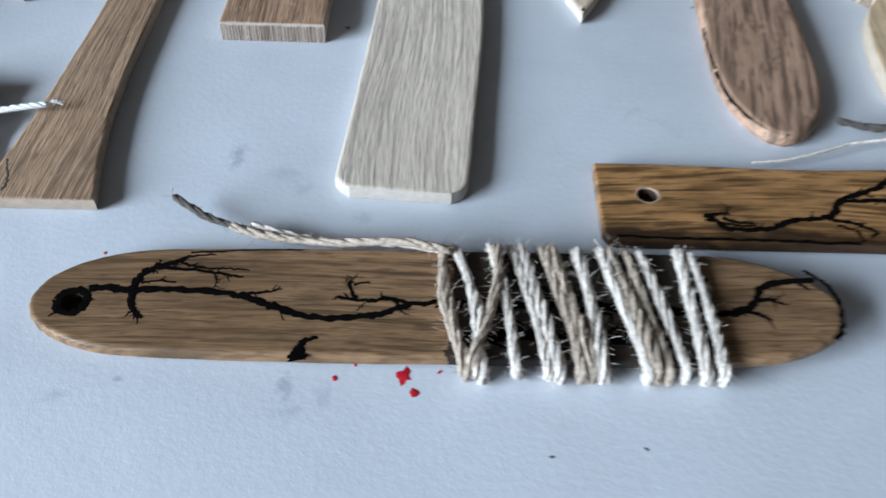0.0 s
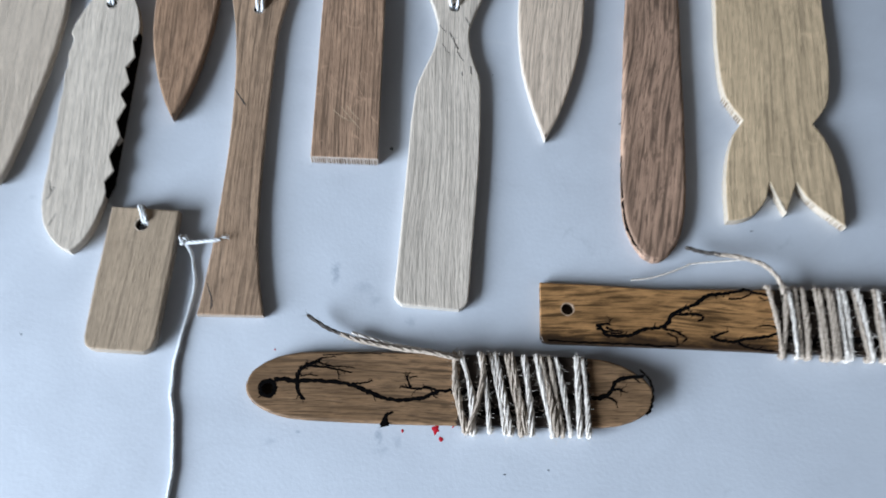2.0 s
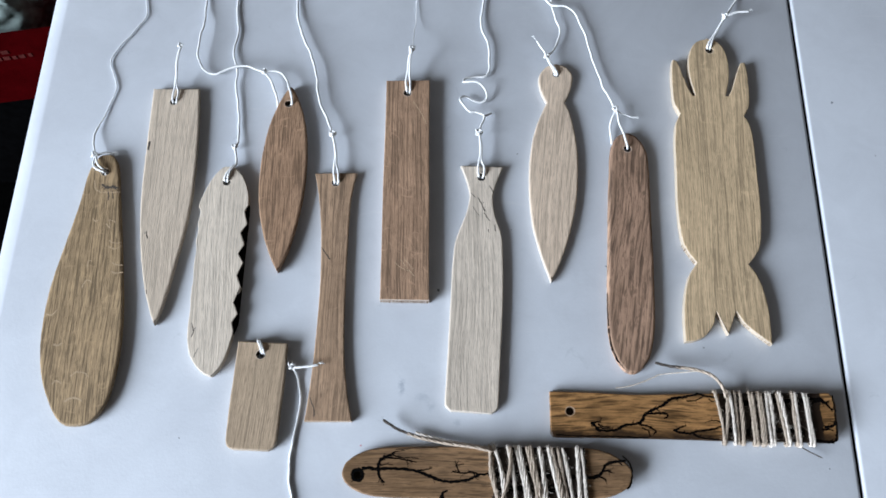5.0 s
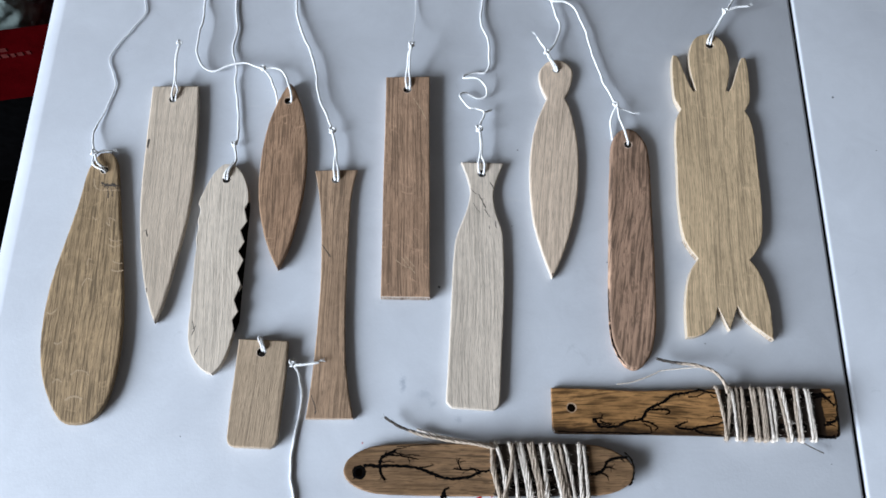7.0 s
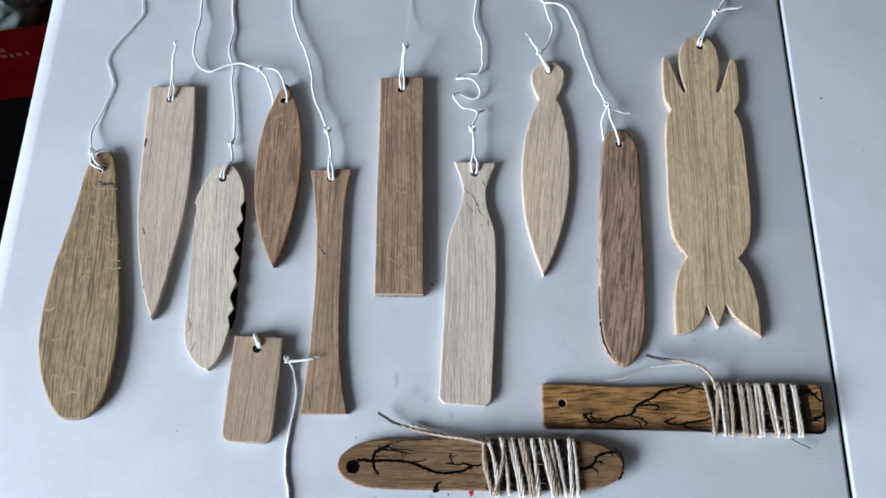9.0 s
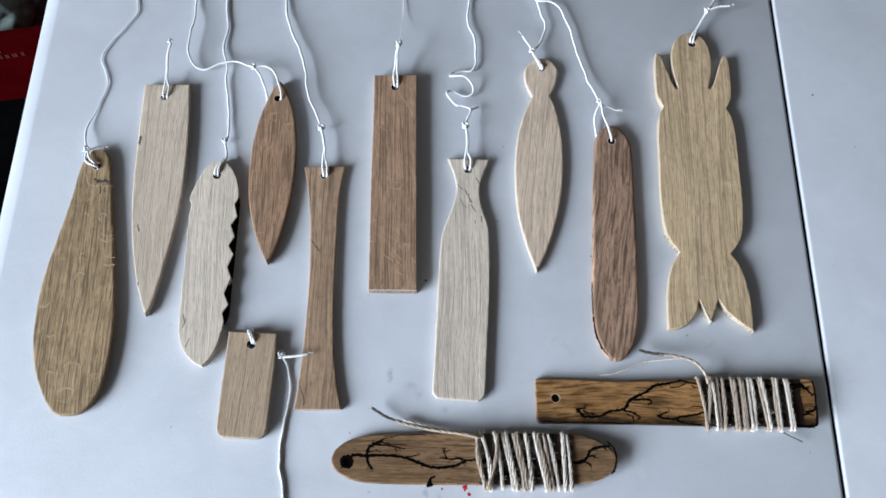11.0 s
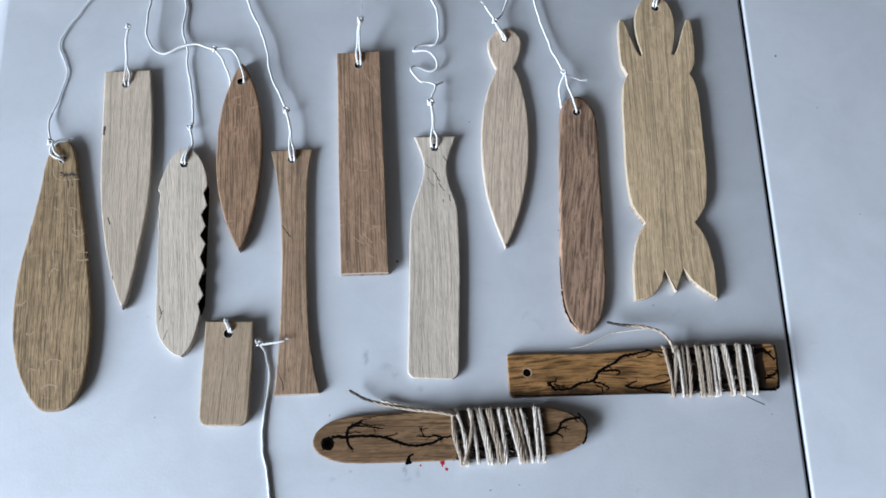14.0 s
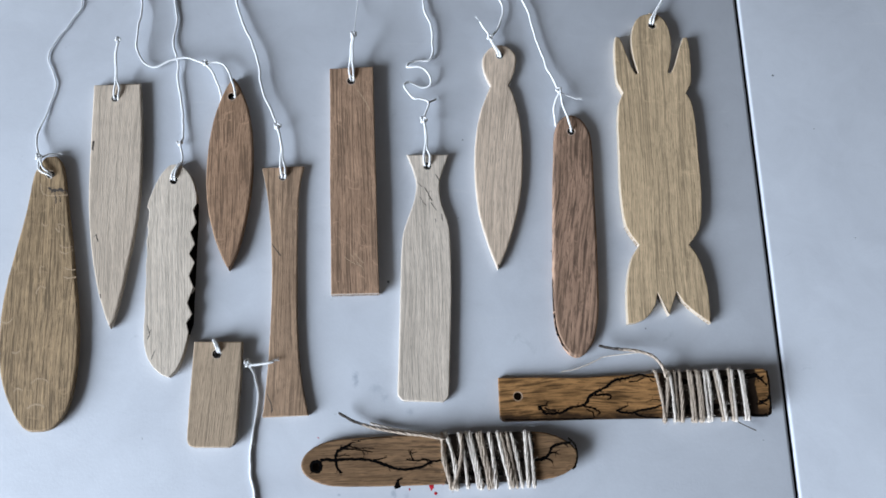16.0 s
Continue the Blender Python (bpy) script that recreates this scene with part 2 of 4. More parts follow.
def inset(loop, d):
    """Moves a closed clockwise or anticlockwise loop inwards by d, with mitres held short."""
    a, b = np.roll(loop, 1, 0), np.roll(loop, -1, 0)
    area = np.sum(loop[:, 0] * b[:, 1] - b[:, 0] * loop[:, 1])
    sign = 1 if area > 0 else -1
    e1, e2 = loop - a, b - loop
    n1 = np.stack([-e1[:, 1], e1[:, 0]], 1) / np.linalg.norm(e1, axis=1)[:, None]
    n2 = np.stack([-e2[:, 1], e2[:, 0]], 1) / np.linalg.norm(e2, axis=1)[:, None]
    m = n1 + n2
    k = np.maximum(np.sum(m * m, 1), 0.7)
    return loop + sign * d * 2 * m / k[:, None]


def slab(loop, thick, ease, holes=(), rings=2, seed=0, rough=0.00006, base=None):
    """A board of that plan: eased edges, drilled holes, slightly uneven sawn sides."""
    rnd = random.Random(seed)
    bm = bmesh.new()
    wob = np.array([[rnd.gauss(0, rough), rnd.gauss(0, rough)] for _ in loop])
    loop = loop + wob
    base = loop if base is None else base + wob
    profile = [(ease * 0.7, 0.0), (0.0, ease * 0.8)]
    for k in range(rings + 1):
        a = math.pi / 2 * k / rings
        profile.append((ease * (1 - math.cos(a)), thick - ease + ease * math.sin(a)))
    profile.append((ease + 0.00035, thick))
    levels = []
    for k, (d, z) in enumerate(profile):
        levels.append([bm.verts.new((x, y, z)) for x, y in inset(base if k < 2 else loop, d)])
    n = len(loop)
    for lo, hi in zip(levels, levels[1:]):
        for i in range(n):
            j = (i + 1) % n
            bm.faces.new((lo[i], lo[j], hi[j], hi[i]))
    tops, bots = [levels[-1]], [levels[0]]
    for hx, hy, hr in holes:
        rings_h = []
        for z, r in ((0.0, hr), (thick - 0.0004, hr), (thick, hr + 0.0004)):
            rings_h.append([bm.verts.new((hx + r * math.cos(2 * math.pi * k / 24), hy + r * math.sin(2 * math.pi * k / 24), z)) for k in range(24)])
        for lo, hi in zip(rings_h, rings_h[1:]):
            for i in range(24):
                bm.faces.new((lo[i], hi[i], hi[(i + 1) % 24], lo[(i + 1) % 24]))
        tops.append(rings_h[-1])
        bots.append(rings_h[0])
    for loops in (tops, bots):
        edges = []
        for vs in loops:
            for i in range(len(vs)):
                edges.append(bm.edges.get((vs[i], vs[(i + 1) % len(vs)])) or bm.edges.new((vs[i], vs[(i + 1) % len(vs)])))
        bmesh.ops.triangle_fill(bm, use_beauty=True, use_dissolve=False, edges=edges)
    bmesh.ops.recalc_face_normals(bm, faces=bm.faces)
    return bm


def resample(path, step):
    seg = np.linalg.norm(np.diff(path, axis=0), axis=1)
    s = np.concatenate([[0], np.cumsum(seg)])
    n = max(3, int(s[-1] / step) + 1)
    at = np.linspace(0, s[-1], n)
    return np.stack([np.interp(at, s, path[:, i]) for i in range(3)], 1), at


def sweep(path, radius, sides, verts, faces, taper=False):
    """Adds a tube along path to lists of verts and faces."""
    n = len(path)
    tan = np.gradient(path, axis=0)
    tan /= np.linalg.norm(tan, axis=1)[:, None] + 1e-12
    u = np.cross(tan[0], (0.3, 0.1, 1.0))
    u /= np.linalg.norm(u)
    first = len(verts)
    for i in range(n):
        u = u - tan[i] * np.dot(u, tan[i])
        u /= np.linalg.norm(u) + 1e-12
        v = np.cross(tan[i], u)
        r = radius[i] if hasattr(radius, "__len__") else radius
        if taper and i in (0, n - 1):
            r *= 0.5
        for k in range(sides):
            a = 2 * math.pi * k / sides
            verts.append(tuple(path[i] + r * (math.cos(a) * u + math.sin(a) * v)))
    for i in range(n - 1):
        for k in range(sides):
            a, b = first + i * sides + k, first + i * sides + (k + 1) % sides
            faces.append((a, b, b + sides, a + sides))
    faces.append(tuple(range(first + sides - 1, first - 1, -1)))
    faces.append(tuple(range(first + (n - 1) * sides, first + n * sides)))


def cord_mesh(name, paths, diameter, plies=3, lay=5.0, fuzz=0, seed=0, sides=6, loose=0.06, spread=0.24, ply=0.285):
    """Twisted cord along each path (metres): plies wound round one another, with loose fibres."""
    rnd = random.Random(seed)
    verts, faces = [], []
    for path in paths:
        line, at = resample(np.array(path, float), diameter * 0.3)
        tan = np.gradient(line, axis=0)
        tan /= np.linalg.norm(tan, axis=1)[:, None] + 1e-12
        u = np.cross(tan[0], (0.2, 0.1, 1.0))
        u /= np.linalg.norm(u)
        us = []
        for i in range(len(line)):
            u = u - tan[i] * np.dot(u, tan[i])
            u /= np.linalg.norm(u) + 1e-12
            us.append(u)
        us = np.array(us)
        vs = np.cross(tan, us)
        phase = rnd.uniform(0, 6.28)
        slow = np.array([noise.noise((a * 90, seed * 1.7, phase)) for a in at])
        for k in range(plies):
            ang = phase + 2 * math.pi * (k / plies + at / (diameter * lay)) + slow * 0.8
            off = diameter * spread * (1 + loose * 3 * slow)
            strand = line + (np.cos(ang) * off)[:, None] * us + (np.sin(ang) * off)[:, None] * vs
            rad = diameter * ply * (1 + loose * np.array([noise.noise((a * 400, k * 5.1, seed)) for a in at]) * 2)
            sweep(strand, rad, sides, verts, faces, True)
        for _ in range(int(fuzz * at[-1] * 1000)):
            i = rnd.randrange(len(line))
            d = us[i] * rnd.gauss(0, 1) + vs[i] * rnd.gauss(0, 1) + tan[i] * rnd.gauss(0, 1.6)
            d /= np.linalg.norm(d) + 1e-9
            bend = np.array((rnd.gauss(0, 1), rnd.gauss(0, 1), rnd.gauss(0, 0.6)))
            length = diameter * rnd.uniform(0.3, 1.2)
            p0 = line[i] + d * diameter * 0.25
            hair = np.array([p0 + d * length * q + bend * 0.25 * length * q * q for q in (0, 0.33, 0.66, 1.0)])
            hair[:, 2] = np.maximum(hair[:, 2], min(0.0003, p0[2]))
            sweep(hair, 0.000045, 3, verts, faces)
    me = bpy.data.meshes.new(name)
    me.from_pydata(verts, [], faces)
    return me


def smooth_path(points, steps=8):
    """Points in mm to a smooth path in metres."""
    return curve_through(np.array(points, float) + CORD_SHIFT, steps) * MM


def knot_path(x, y, z, size, turn=0.0, flip=0.0):
    """A tight overhand knot round a point, in mm."""
    c, s = math.cos(turn), math.sin(turn)
    out = []
    for k in range(26):
        a = 2 * math.pi * k / 25 * 0.97
        px, py, pz = math.sin(a) + 2 * math.sin(2 * a), math.cos(a) - 2 * math.cos(2 * a), -math.sin(3 * a)
        px, py, pz = px * size / 3, py * size / 3.6, pz * size / 2.2
        out.append((x + c * px - s * py, y + s * px + c * py, z + pz))
    return np.array(out) * MM


def add_string(parent, runs, knots=(), diameter=1.5, seed=1, label="thin white twisted cord", frayed=()):
    """A cord tied to a thing, with its runs and knots given in world mm; the mesh is brought into the thing's own space."""
    inv = parent.matrix_world.inverted()
    rnd = random.Random(seed * 7 + 3)
    paths = []
    for run in runs:
        p = smooth_path(run)
        w = np.array([[noise.noise((q[0] * 120, q[1] * 120, seed)), noise.noise((q[0] * 120, q[1] * 120, seed + 9.0)), 0.0] for q in p]) * 0.0007
        w[0] = w[-1] = 0
        paths.append(p + w)
    me = cord_mesh("string", paths, diameter * MM * 1.1, 3, 4.2, 0.35, seed, 6, 0.05)
    me.transform(inv)
    ob = part_mesh("string", me, M_STRING, parent, label, 60)
    for i, (x, y, z, size) in enumerate(knots):
        k = cord_mesh("knot", [knot_path(x, y, z, size * 1.15, rnd.uniform(0, 6))], diameter * MM * 1.15, 2, 4.5, 0.8, seed + i, 6)
        k.transform(inv)
        part_mesh("knot", k, M_STRING, ob, "", 60)
    for i, (x, y, z, dx, dy) in enumerate(frayed):
        verts, faces = [], []
        for _ in range(9):
            a, l = rnd.uniform(-0.35, 0.35), rnd.uniform(2.0, 5.0)
            c, s = math.cos(a), math.sin(a)
            ex, ey = (dx * c - dy * s) * l, (dx * s + dy * c) * l
            hair = np.array([(x, y, z), (x + ex * 0.5, y + ey * 0.5, z + rnd.uniform(0, 0.6)), (x + ex, y + ey, max(0.2, z + rnd.uniform(-0.8, 0.8)))]) * MM
            sweep(hair, 0.00012, 4, verts, faces)
        f = bpy.data.meshes.new("frayed_tip")
        f.from_pydata(verts, [], faces)
        f.transform(inv)
        part_mesh("frayed_tip", f, M_STRING, ob, "", 0)
    return ob


def burn_mesh(strokes, seed, z, inside=None):
    """Branching char lines burnt into a face: strokes of (width, points in local mm), each throwing off forked twigs."""
    rnd = random.Random(seed)
    verts, faces = [], []

    def ribbon(pts, w0, w1):
        pts = np.array(pts)
        tan = np.gradient(pts, axis=0)
        tan /= np.linalg.norm(tan, axis=1)[:, None] + 1e-9
        nor = np.stack([-tan[:, 1], tan[:, 0]], 1)
        first, n = len(verts), len(pts)
        for i, (p, m) in enumerate(zip(pts, nor)):
            w = (w0 + (w1 - w0) * i / (n - 1)) * rnd.uniform(0.8, 1.35) / 2
            for e, h in ((1, 0.0), (0.0, 0.05), (-1, 0.0)):
                verts.append(((p[0] + m[0] * w * e) * MM, (p[1] + m[1] * w * e) * MM, z + h * MM))
        for i in range(n - 1):
            a = first + 3 * i
            faces.append((a, a + 3, a + 4, a + 1))
            faces.append((a + 1, a + 4, a + 5, a + 2))

    def jagged(pts, amount):
        p = curve_through(pts, 7)
        amount *= min(1.0, float(np.mean(np.linalg.norm(np.diff(p, axis=0), axis=1))) / 0.7)
        p[1:-1] += np.array([[rnd.gauss(0, amount), rnd.gauss(0, amount)] for _ in range(len(p) - 2)])
        return p

    def twig(p, angle, length, width, depth):
        pts = [p]
        n = max(3, int(length / 0.9))
        for _ in range(n):
            angle += rnd.gauss(0, 0.33)
            q = pts[-1]
            pts.append((q[0] + math.cos(angle) * length / n, q[1] + math.sin(angle) * length / n))
            if inside and not inside(*pts[-1]):
                pts.pop()
                break
            if depth and rnd.random() < 0.32:
                twig(pts[-1], angle + rnd.choice((-1, 1)) * rnd.uniform(0.5, 1.1), length * rnd.uniform(0.25, 0.5), width * 0.6, depth - 1)
        if len(pts) > 2:
            ribbon(pts, width, width * 0.3)

    for w0, w1, twigs, length, pts in strokes:
        p = jagged(pts, 0.18)
        ribbon(p, w0, w1)
        for _ in range(int(twigs * 2.2)):
            i = rnd.randrange(2, len(p) - 1)
            a = math.atan2(*(p[i] - p[i - 1])[::-1])
            twig(tuple(p[i]), a + rnd.choice((-1, 1)) * rnd.uniform(0.35, 1.0), length * rnd.uniform(0.4, 1.1), 0.5 * (w0 + w1) * 0.5, 2)
    me = bpy.data.meshes.new("burn_mark")
    me.from_pydata(verts, [], faces)
    return me


def box(bm, x0, y0, z0, x1, y1, z1, bevel=0.0):
    made = bmesh.ops.create_cube(bm, size=1.0)["verts"]
    for v in made:
        v.co = Vector(((x0 + x1) / 2 + v.co.x * (x1 - x0), (y0 + y1) / 2 + v.co.y * (y1 - y0), (z0 + z1) / 2 + v.co.z * (z1 - z0)))
    if bevel:
        edges = {e for v in made for e in v.link_edges}
        bmesh.ops.bevel(bm, geom=list(edges), offset=bevel, segments=2, affect="EDGES", profile=0.6)
    return bm


def structure(name, boxes, material):
    bm = bmesh.new()
    for b in boxes:
        box(bm, *b)
    ob = part(name, bm, material, None, smooth=0)
    return tagged(ob, kind="structure")


# ---- the room: an unseen shell, its tones set for fill light on the table ----
FLOOR_Z = -0.74
X0, X1, Y0, Y1, TOP = -7.5, 2.3, -9.0, 2.4, 5.1
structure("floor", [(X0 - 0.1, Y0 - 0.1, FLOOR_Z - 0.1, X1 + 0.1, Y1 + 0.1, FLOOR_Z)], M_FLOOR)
structure("ceiling", [(X0 - 0.1, Y0 - 0.1, TOP, X1 + 0.1, Y1 + 0.1, TOP + 0.1)], M_CEIL)
WY0, WY1, WZ0, WZ1 = -8.8, -1.6, 0.8, 5.0
structure("wall_west", [(X0 - 0.12, Y0, FLOOR_Z, X0, WY0, TOP), (X0 - 0.12, WY1, FLOOR_Z, X0, Y1, TOP),
                        (X0 - 0.12, WY0, FLOOR_Z, X0, WY1, WZ0), (X0 - 0.12, WY0, WZ1, X0, WY1, TOP)], M_WALL)
structure("wall_east", [(X1, Y0, FLOOR_Z, X1 + 0.12, Y1, TOP)], M_WALL)
structure("wall_south", [(X0 - 0.12, Y0 - 0.12, FLOOR_Z, X1 + 0.12, Y0, TOP)], M_WALL)
# unseen paler wall added to reflect light on the table's far part
structure("fill_wall_north", [(X0 - 0.12, Y1, FLOOR_Z, X1 + 0.12, Y1 + 0.12, TOP)], M_WALL_FILL)
structure("window_1", [(X0 - 0.09, WY0, WZ0, X0 - 0.04, WY0 + 0.04, WZ1), (X0 - 0.09, WY1 - 0.04, WZ0, X0 - 0.04, WY1, WZ1),
                       (X0 - 0.09, WY0 + 0.04, WZ0, X0 - 0.04, WY1 - 0.04, WZ0 + 0.04), (X0 - 0.09, WY0 + 0.04, WZ1 - 0.04, X0 - 0.04, WY1 - 0.04, WZ1)], M_FRAME)


# ---- the folding table ----
TX0, TX1, SEAM, TY0, TY1 = -0.291, 0.93, 0.32, 0.0, 0.66
table = thing("folding_table", SEAM, 0.33, FLOOR_Z, 0, "pale grey moulded-plastic folding table with a centre seam and stained top", "table")


def panel(x0, x1, rim_left, rim_right):
    """Half a table top: flat skin, a sloping rim on its free end, small rounded edges at the seam."""
    bm = bmesh.new()
    def edge(rim, sgn):
        if rim:
            return [(0.0, -0.034), (0.0, -0.009), (0.0008, -0.006), (0.003, -0.004), (0.012, -0.0006), (0.0145, 0.0)]
        return [(0.0, -0.034), (0.0, -0.0022), (0.0005, -0.0009), (0.0014, -0.0002), (0.0026, 0.0)]
    prof = [(x0 + d, z) for d, z in edge(rim_left, 1)] + [(x1 - d, z) for d, z in edge(rim_right, -1)[::-1]]
    ys = [TY0, TY0 + 0.012, TY1 - 0.012, TY1]
    rows = []
    for k, y in enumerate(ys):
        drop = -0.004 if k in (0, 3) else 0.0
        rows.append([bm.verts.new((x, y, z + (drop if z > -0.03 else 0))) for x, z in prof])
    for a, b in zip(rows, rows[1:]):
        for i in range(len(prof) - 1):
            bm.faces.new((a[i], a[i + 1], b[i + 1], b[i]))
        bm.faces.new((a[-1], a[0], b[0], b[-1]))
    bm.faces.new(rows[0][::-1])
    bm.faces.new(rows[-1])
    bmesh.ops.recalc_face_normals(bm, faces=bm.faces)
    return bm


def table_part(name, bm, material, label="", smooth=40):
    bm.transform(table.matrix_world.inverted())
    return part(name, bm, material, table, label, smooth)


table_part("tabletop_panel", panel(TX0, SEAM - 0.0009, True, False), M_TABLE)
# free half tilted away from the window so that it comes out darker
DIM_TILT = math.tan(radians(1.2))
free_half = panel(SEAM + 0.0009, TX1, False, True)
for v in free_half.verts:
    v.co.z -= (v.co.x - SEAM) * DIM_TILT
table_part("tabletop_panel", free_half, M_TABLE)
# black filler added in the open gap to stand for its shade
table_part("seam_shade_strip", box(bmesh.new(), SEAM - 0.0008, TY0 + 0.014, -0.033, SEAM + 0.0008, TY1 - 0.014, -0.0020), M_BLACK, "black strip added for the shade in the seam gap")
table_part("hinge_strip", box(bmesh.new(), SEAM - 0.02, TY0 + 0.03, -0.040, SEAM + 0.02, TY1 - 0.03, -0.0345), M_BLACK, "black strip under the seam")
for lx in (TX0 + 0.12, TX1 - 0.12):
    for ly in (TY0 + 0.06, TY1 - 0.06):
        bm = bmesh.new()
        bmesh.ops.create_cone(bm, cap_ends=True, segments=20, radius1=0.0125, radius2=0.0125, depth=0.70)
        bmesh.ops.translate(bm, vec=(lx, ly, -0.386), verts=bm.verts)
        table_part("leg", bm, M_LEG)


def speck(x, y, size, material, seed, stretch=1.0, name="paint_speck", label=""):
    """A dried spot with a ragged edge on the table top; x, y, size in mm."""
    rnd = random.Random(seed)
    bm = bmesh.new()
    turn = rnd.uniform(0, 3.1)
    rim, inner = [], []
    for k in range(14):
        a = 2 * math.pi * k / 14
        r = size / 2 * rnd.uniform(0.6, 1.25)
        px, py = r * math.cos(a) * stretch, r * math.sin(a)
        qx, qy = px * math.cos(turn) - py * math.sin(turn), px * math.sin(turn) + py * math.cos(turn)
        rim.append(bm.verts.new(((x + qx) * MM, (y + qy) * MM, 0.00002)))
        inner.append(bm.verts.new(((x + qx * 0.7) * MM, (y + qy * 0.7) * MM, 0.00012)))
    for k in range(14):
        bm.faces.new((rim[k], rim[(k + 1) % 14], inner[(k + 1) % 14], inner[k]))
    bm.faces.new(inner)
    for v in bm.verts:
        v.co.z -= max(0.0, v.co.x - SEAM) * DIM_TILT
    table_part(name, bm, material, label)


for i, (x, y, s, k) in enumerate([(62.4, 153.0, 3.4, 1.5), (65.1, 148.6, 2.2, 1.2), (61.6, 157.2, 1.5, 1.3), (46.8, 151.6, 1.5, 1.0), (51, 155.5, 0.9, 1.0), (70.5, 154.5, 1.0, 1.6), (-17, 188, 1.0, 1.0)]):
    speck(x, y, s, M_RED_PAINT, 40 + i, k, "paint_speck", "dried red paint")
for i, (x, y, s, k) in enumerate([(342.5, 466.2, 2.0, 1.0), (91, 412.5, 1.1, 1.0), (155.4, 322, 1.3, 1.0), (32.7, 300.1, 2.2, 1.0), (86, 349, 0.8, 1.0), (173, 330, 0.8, 1.0),
                                  (94, 160, 0.8, 1.4), (95.1, 133.4, 0.9, 1.6), (115.5, 136.3, 0.8, 1.3), (60, 118, 0.9, 1.0), (230, 300, 0.8, 1.0), (222, 262, 1.1, 1.0), (370, 420, 0.9, 1.0), (-30, 205, 1.0, 1.5), (-140, 190, 0.9, 1.0), (300, 180, 0.9, 1.0), (390, 330, 1.0, 1.0)]):
    speck(x, y, s, M_SPECK, 60 + i, k, "grime_speck")



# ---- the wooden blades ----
# how far each sawn side is paled for lit edges, over wood darkened for shade
SAWN_LIGHT = {"paddle_ornament": 0.04, "knife_ornament": 0.12, "serrated_ornament": 0.15, "leaf_ornament": 0.03, "waisted_ornament": 0.25, "rectangular_ornament": 0.4,
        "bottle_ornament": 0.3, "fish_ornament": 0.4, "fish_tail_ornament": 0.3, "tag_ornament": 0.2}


def blade(name, x, y, turn, loop, thick, ease, hole, material, label, seed, hole_r=2.9, rings=2, base=None, raw=True, group="wooden ornaments on the table", category="wooden ornament"):
    t = thing(name, x * MM, y * MM, 0.0, turn, label, category, group)
    body = part("body", slab(loop, thick * MM, ease * MM, [(hole[1] * MM, -hole[0] * MM, hole_r * MM)], rings, seed, base=base), material, t, "", 30)
    if raw:
        c = WOOD_COLOUR[material.name]
        # side colour carries shade: face colour times 0.55, then paled per blade
        body.data.materials.append(plain(material.name + "_sawn_side_shade", tuple(v * 0.55 + (p - v * 0.55) * SAWN_LIGHT[name] for v, p in zip(c, (0.70, 0.655, 0.60))), 0.7, 500, 0.12, 0.3, 0.3))
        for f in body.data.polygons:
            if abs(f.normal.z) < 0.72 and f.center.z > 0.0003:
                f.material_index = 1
    body.data.materials.append(M_HOLE_SHADE)
    last = len(body.data.materials) - 1
    cx, cy = hole[1] * MM, -hole[0] * MM
    for f in body.data.polygons:
        if abs(f.normal.z) < 0.72 and math.hypot(f.center.x - cx, f.center.y - cy) < (hole_r + 0.4) * MM:
            f.material_index = last
    # added disc closes the hole with shade colour; no such wood is there
    if name.startswith("burnt"):
        shade_disc = bmesh.new()
        bmesh.ops.create_circle(shade_disc, cap_ends=True, segments=24, radius=hole_r * MM)
        bmesh.ops.translate(shade_disc, vec=(cx, cy, 0.0004), verts=shade_disc.verts)
        part("hole_shade", shade_disc, M_HOLE_SHADE, t, "dark disc added for the shade in the drilled hole", 0)
    if name != "burnt_oval_ornament":
        rnd, verts, faces, n = random.Random(seed), [], [], 28
        for k in range(n):
            a = 2 * math.pi * k / n
            wide = rnd.uniform(0.45, 0.85)
            for r, z in ((hole_r - 0.02, thick - 0.35), (hole_r + 0.05, thick + 0.02), (hole_r + wide, thick + 0.03)):
                verts.append((cx + math.cos(a) * r * MM, cy + math.sin(a) * r * MM, z * MM))
        for k in range(n):
            p, q = 3 * k, 3 * ((k + 1) % n)
            faces += [(p, q, q + 1, p + 1), (p + 1, q + 1, q + 2, p + 2)]
        rim = bpy.data.meshes.new("hole_rim")
        rim.from_pydata(verts, [], faces)
        c = WOOD_COLOUR[material.name]
        part_mesh("hole_rim", rim, plain(material.name + "_hole_rim", tuple(v + (p - v) * 0.22 for v, p in zip(c, (0.78, 0.72, 0.64))), 0.7, 500, 0.2, 0.3, 0.3), t, "pale raw rim of the drilled hole", 60)
    return t


W_PADDLE = wood("oak_paddle", (0.44, 0.308, 0.178), 1, 1.0, 0.9, 0.35, 0.25, wave=2.5, ray_turn=6, short=1.8)
W_KNIFE = wood("ash_knife", (0.665, 0.555, 0.445), 2, 0.40, 1.0, 0.0, 0.10, tilt=2, wave=2.5)
W_SERR = wood("ash_serrated", (0.775, 0.675, 0.565), 3, 0.40, 0.8, 0.0, 0.05, tilt=-1, wave=1.5)
W_LEAF = wood("oak_leaf", (0.415, 0.258, 0.163), 4, 0.95, 0.9, 0.5, 0.55, wave=4.0, ray_turn=-28, short=2.2)
W_HANDLE = wood("oak_handle", (0.435, 0.290, 0.190), 5, 0.85, 0.9, 0.2, 0.5, wave=4.0)
W_RECT = wood("oak_strip", (0.415, 0.263, 0.172), 6, 0.9, 0.8, 0.6, 0.35, wave=2.5, ray_turn=42)
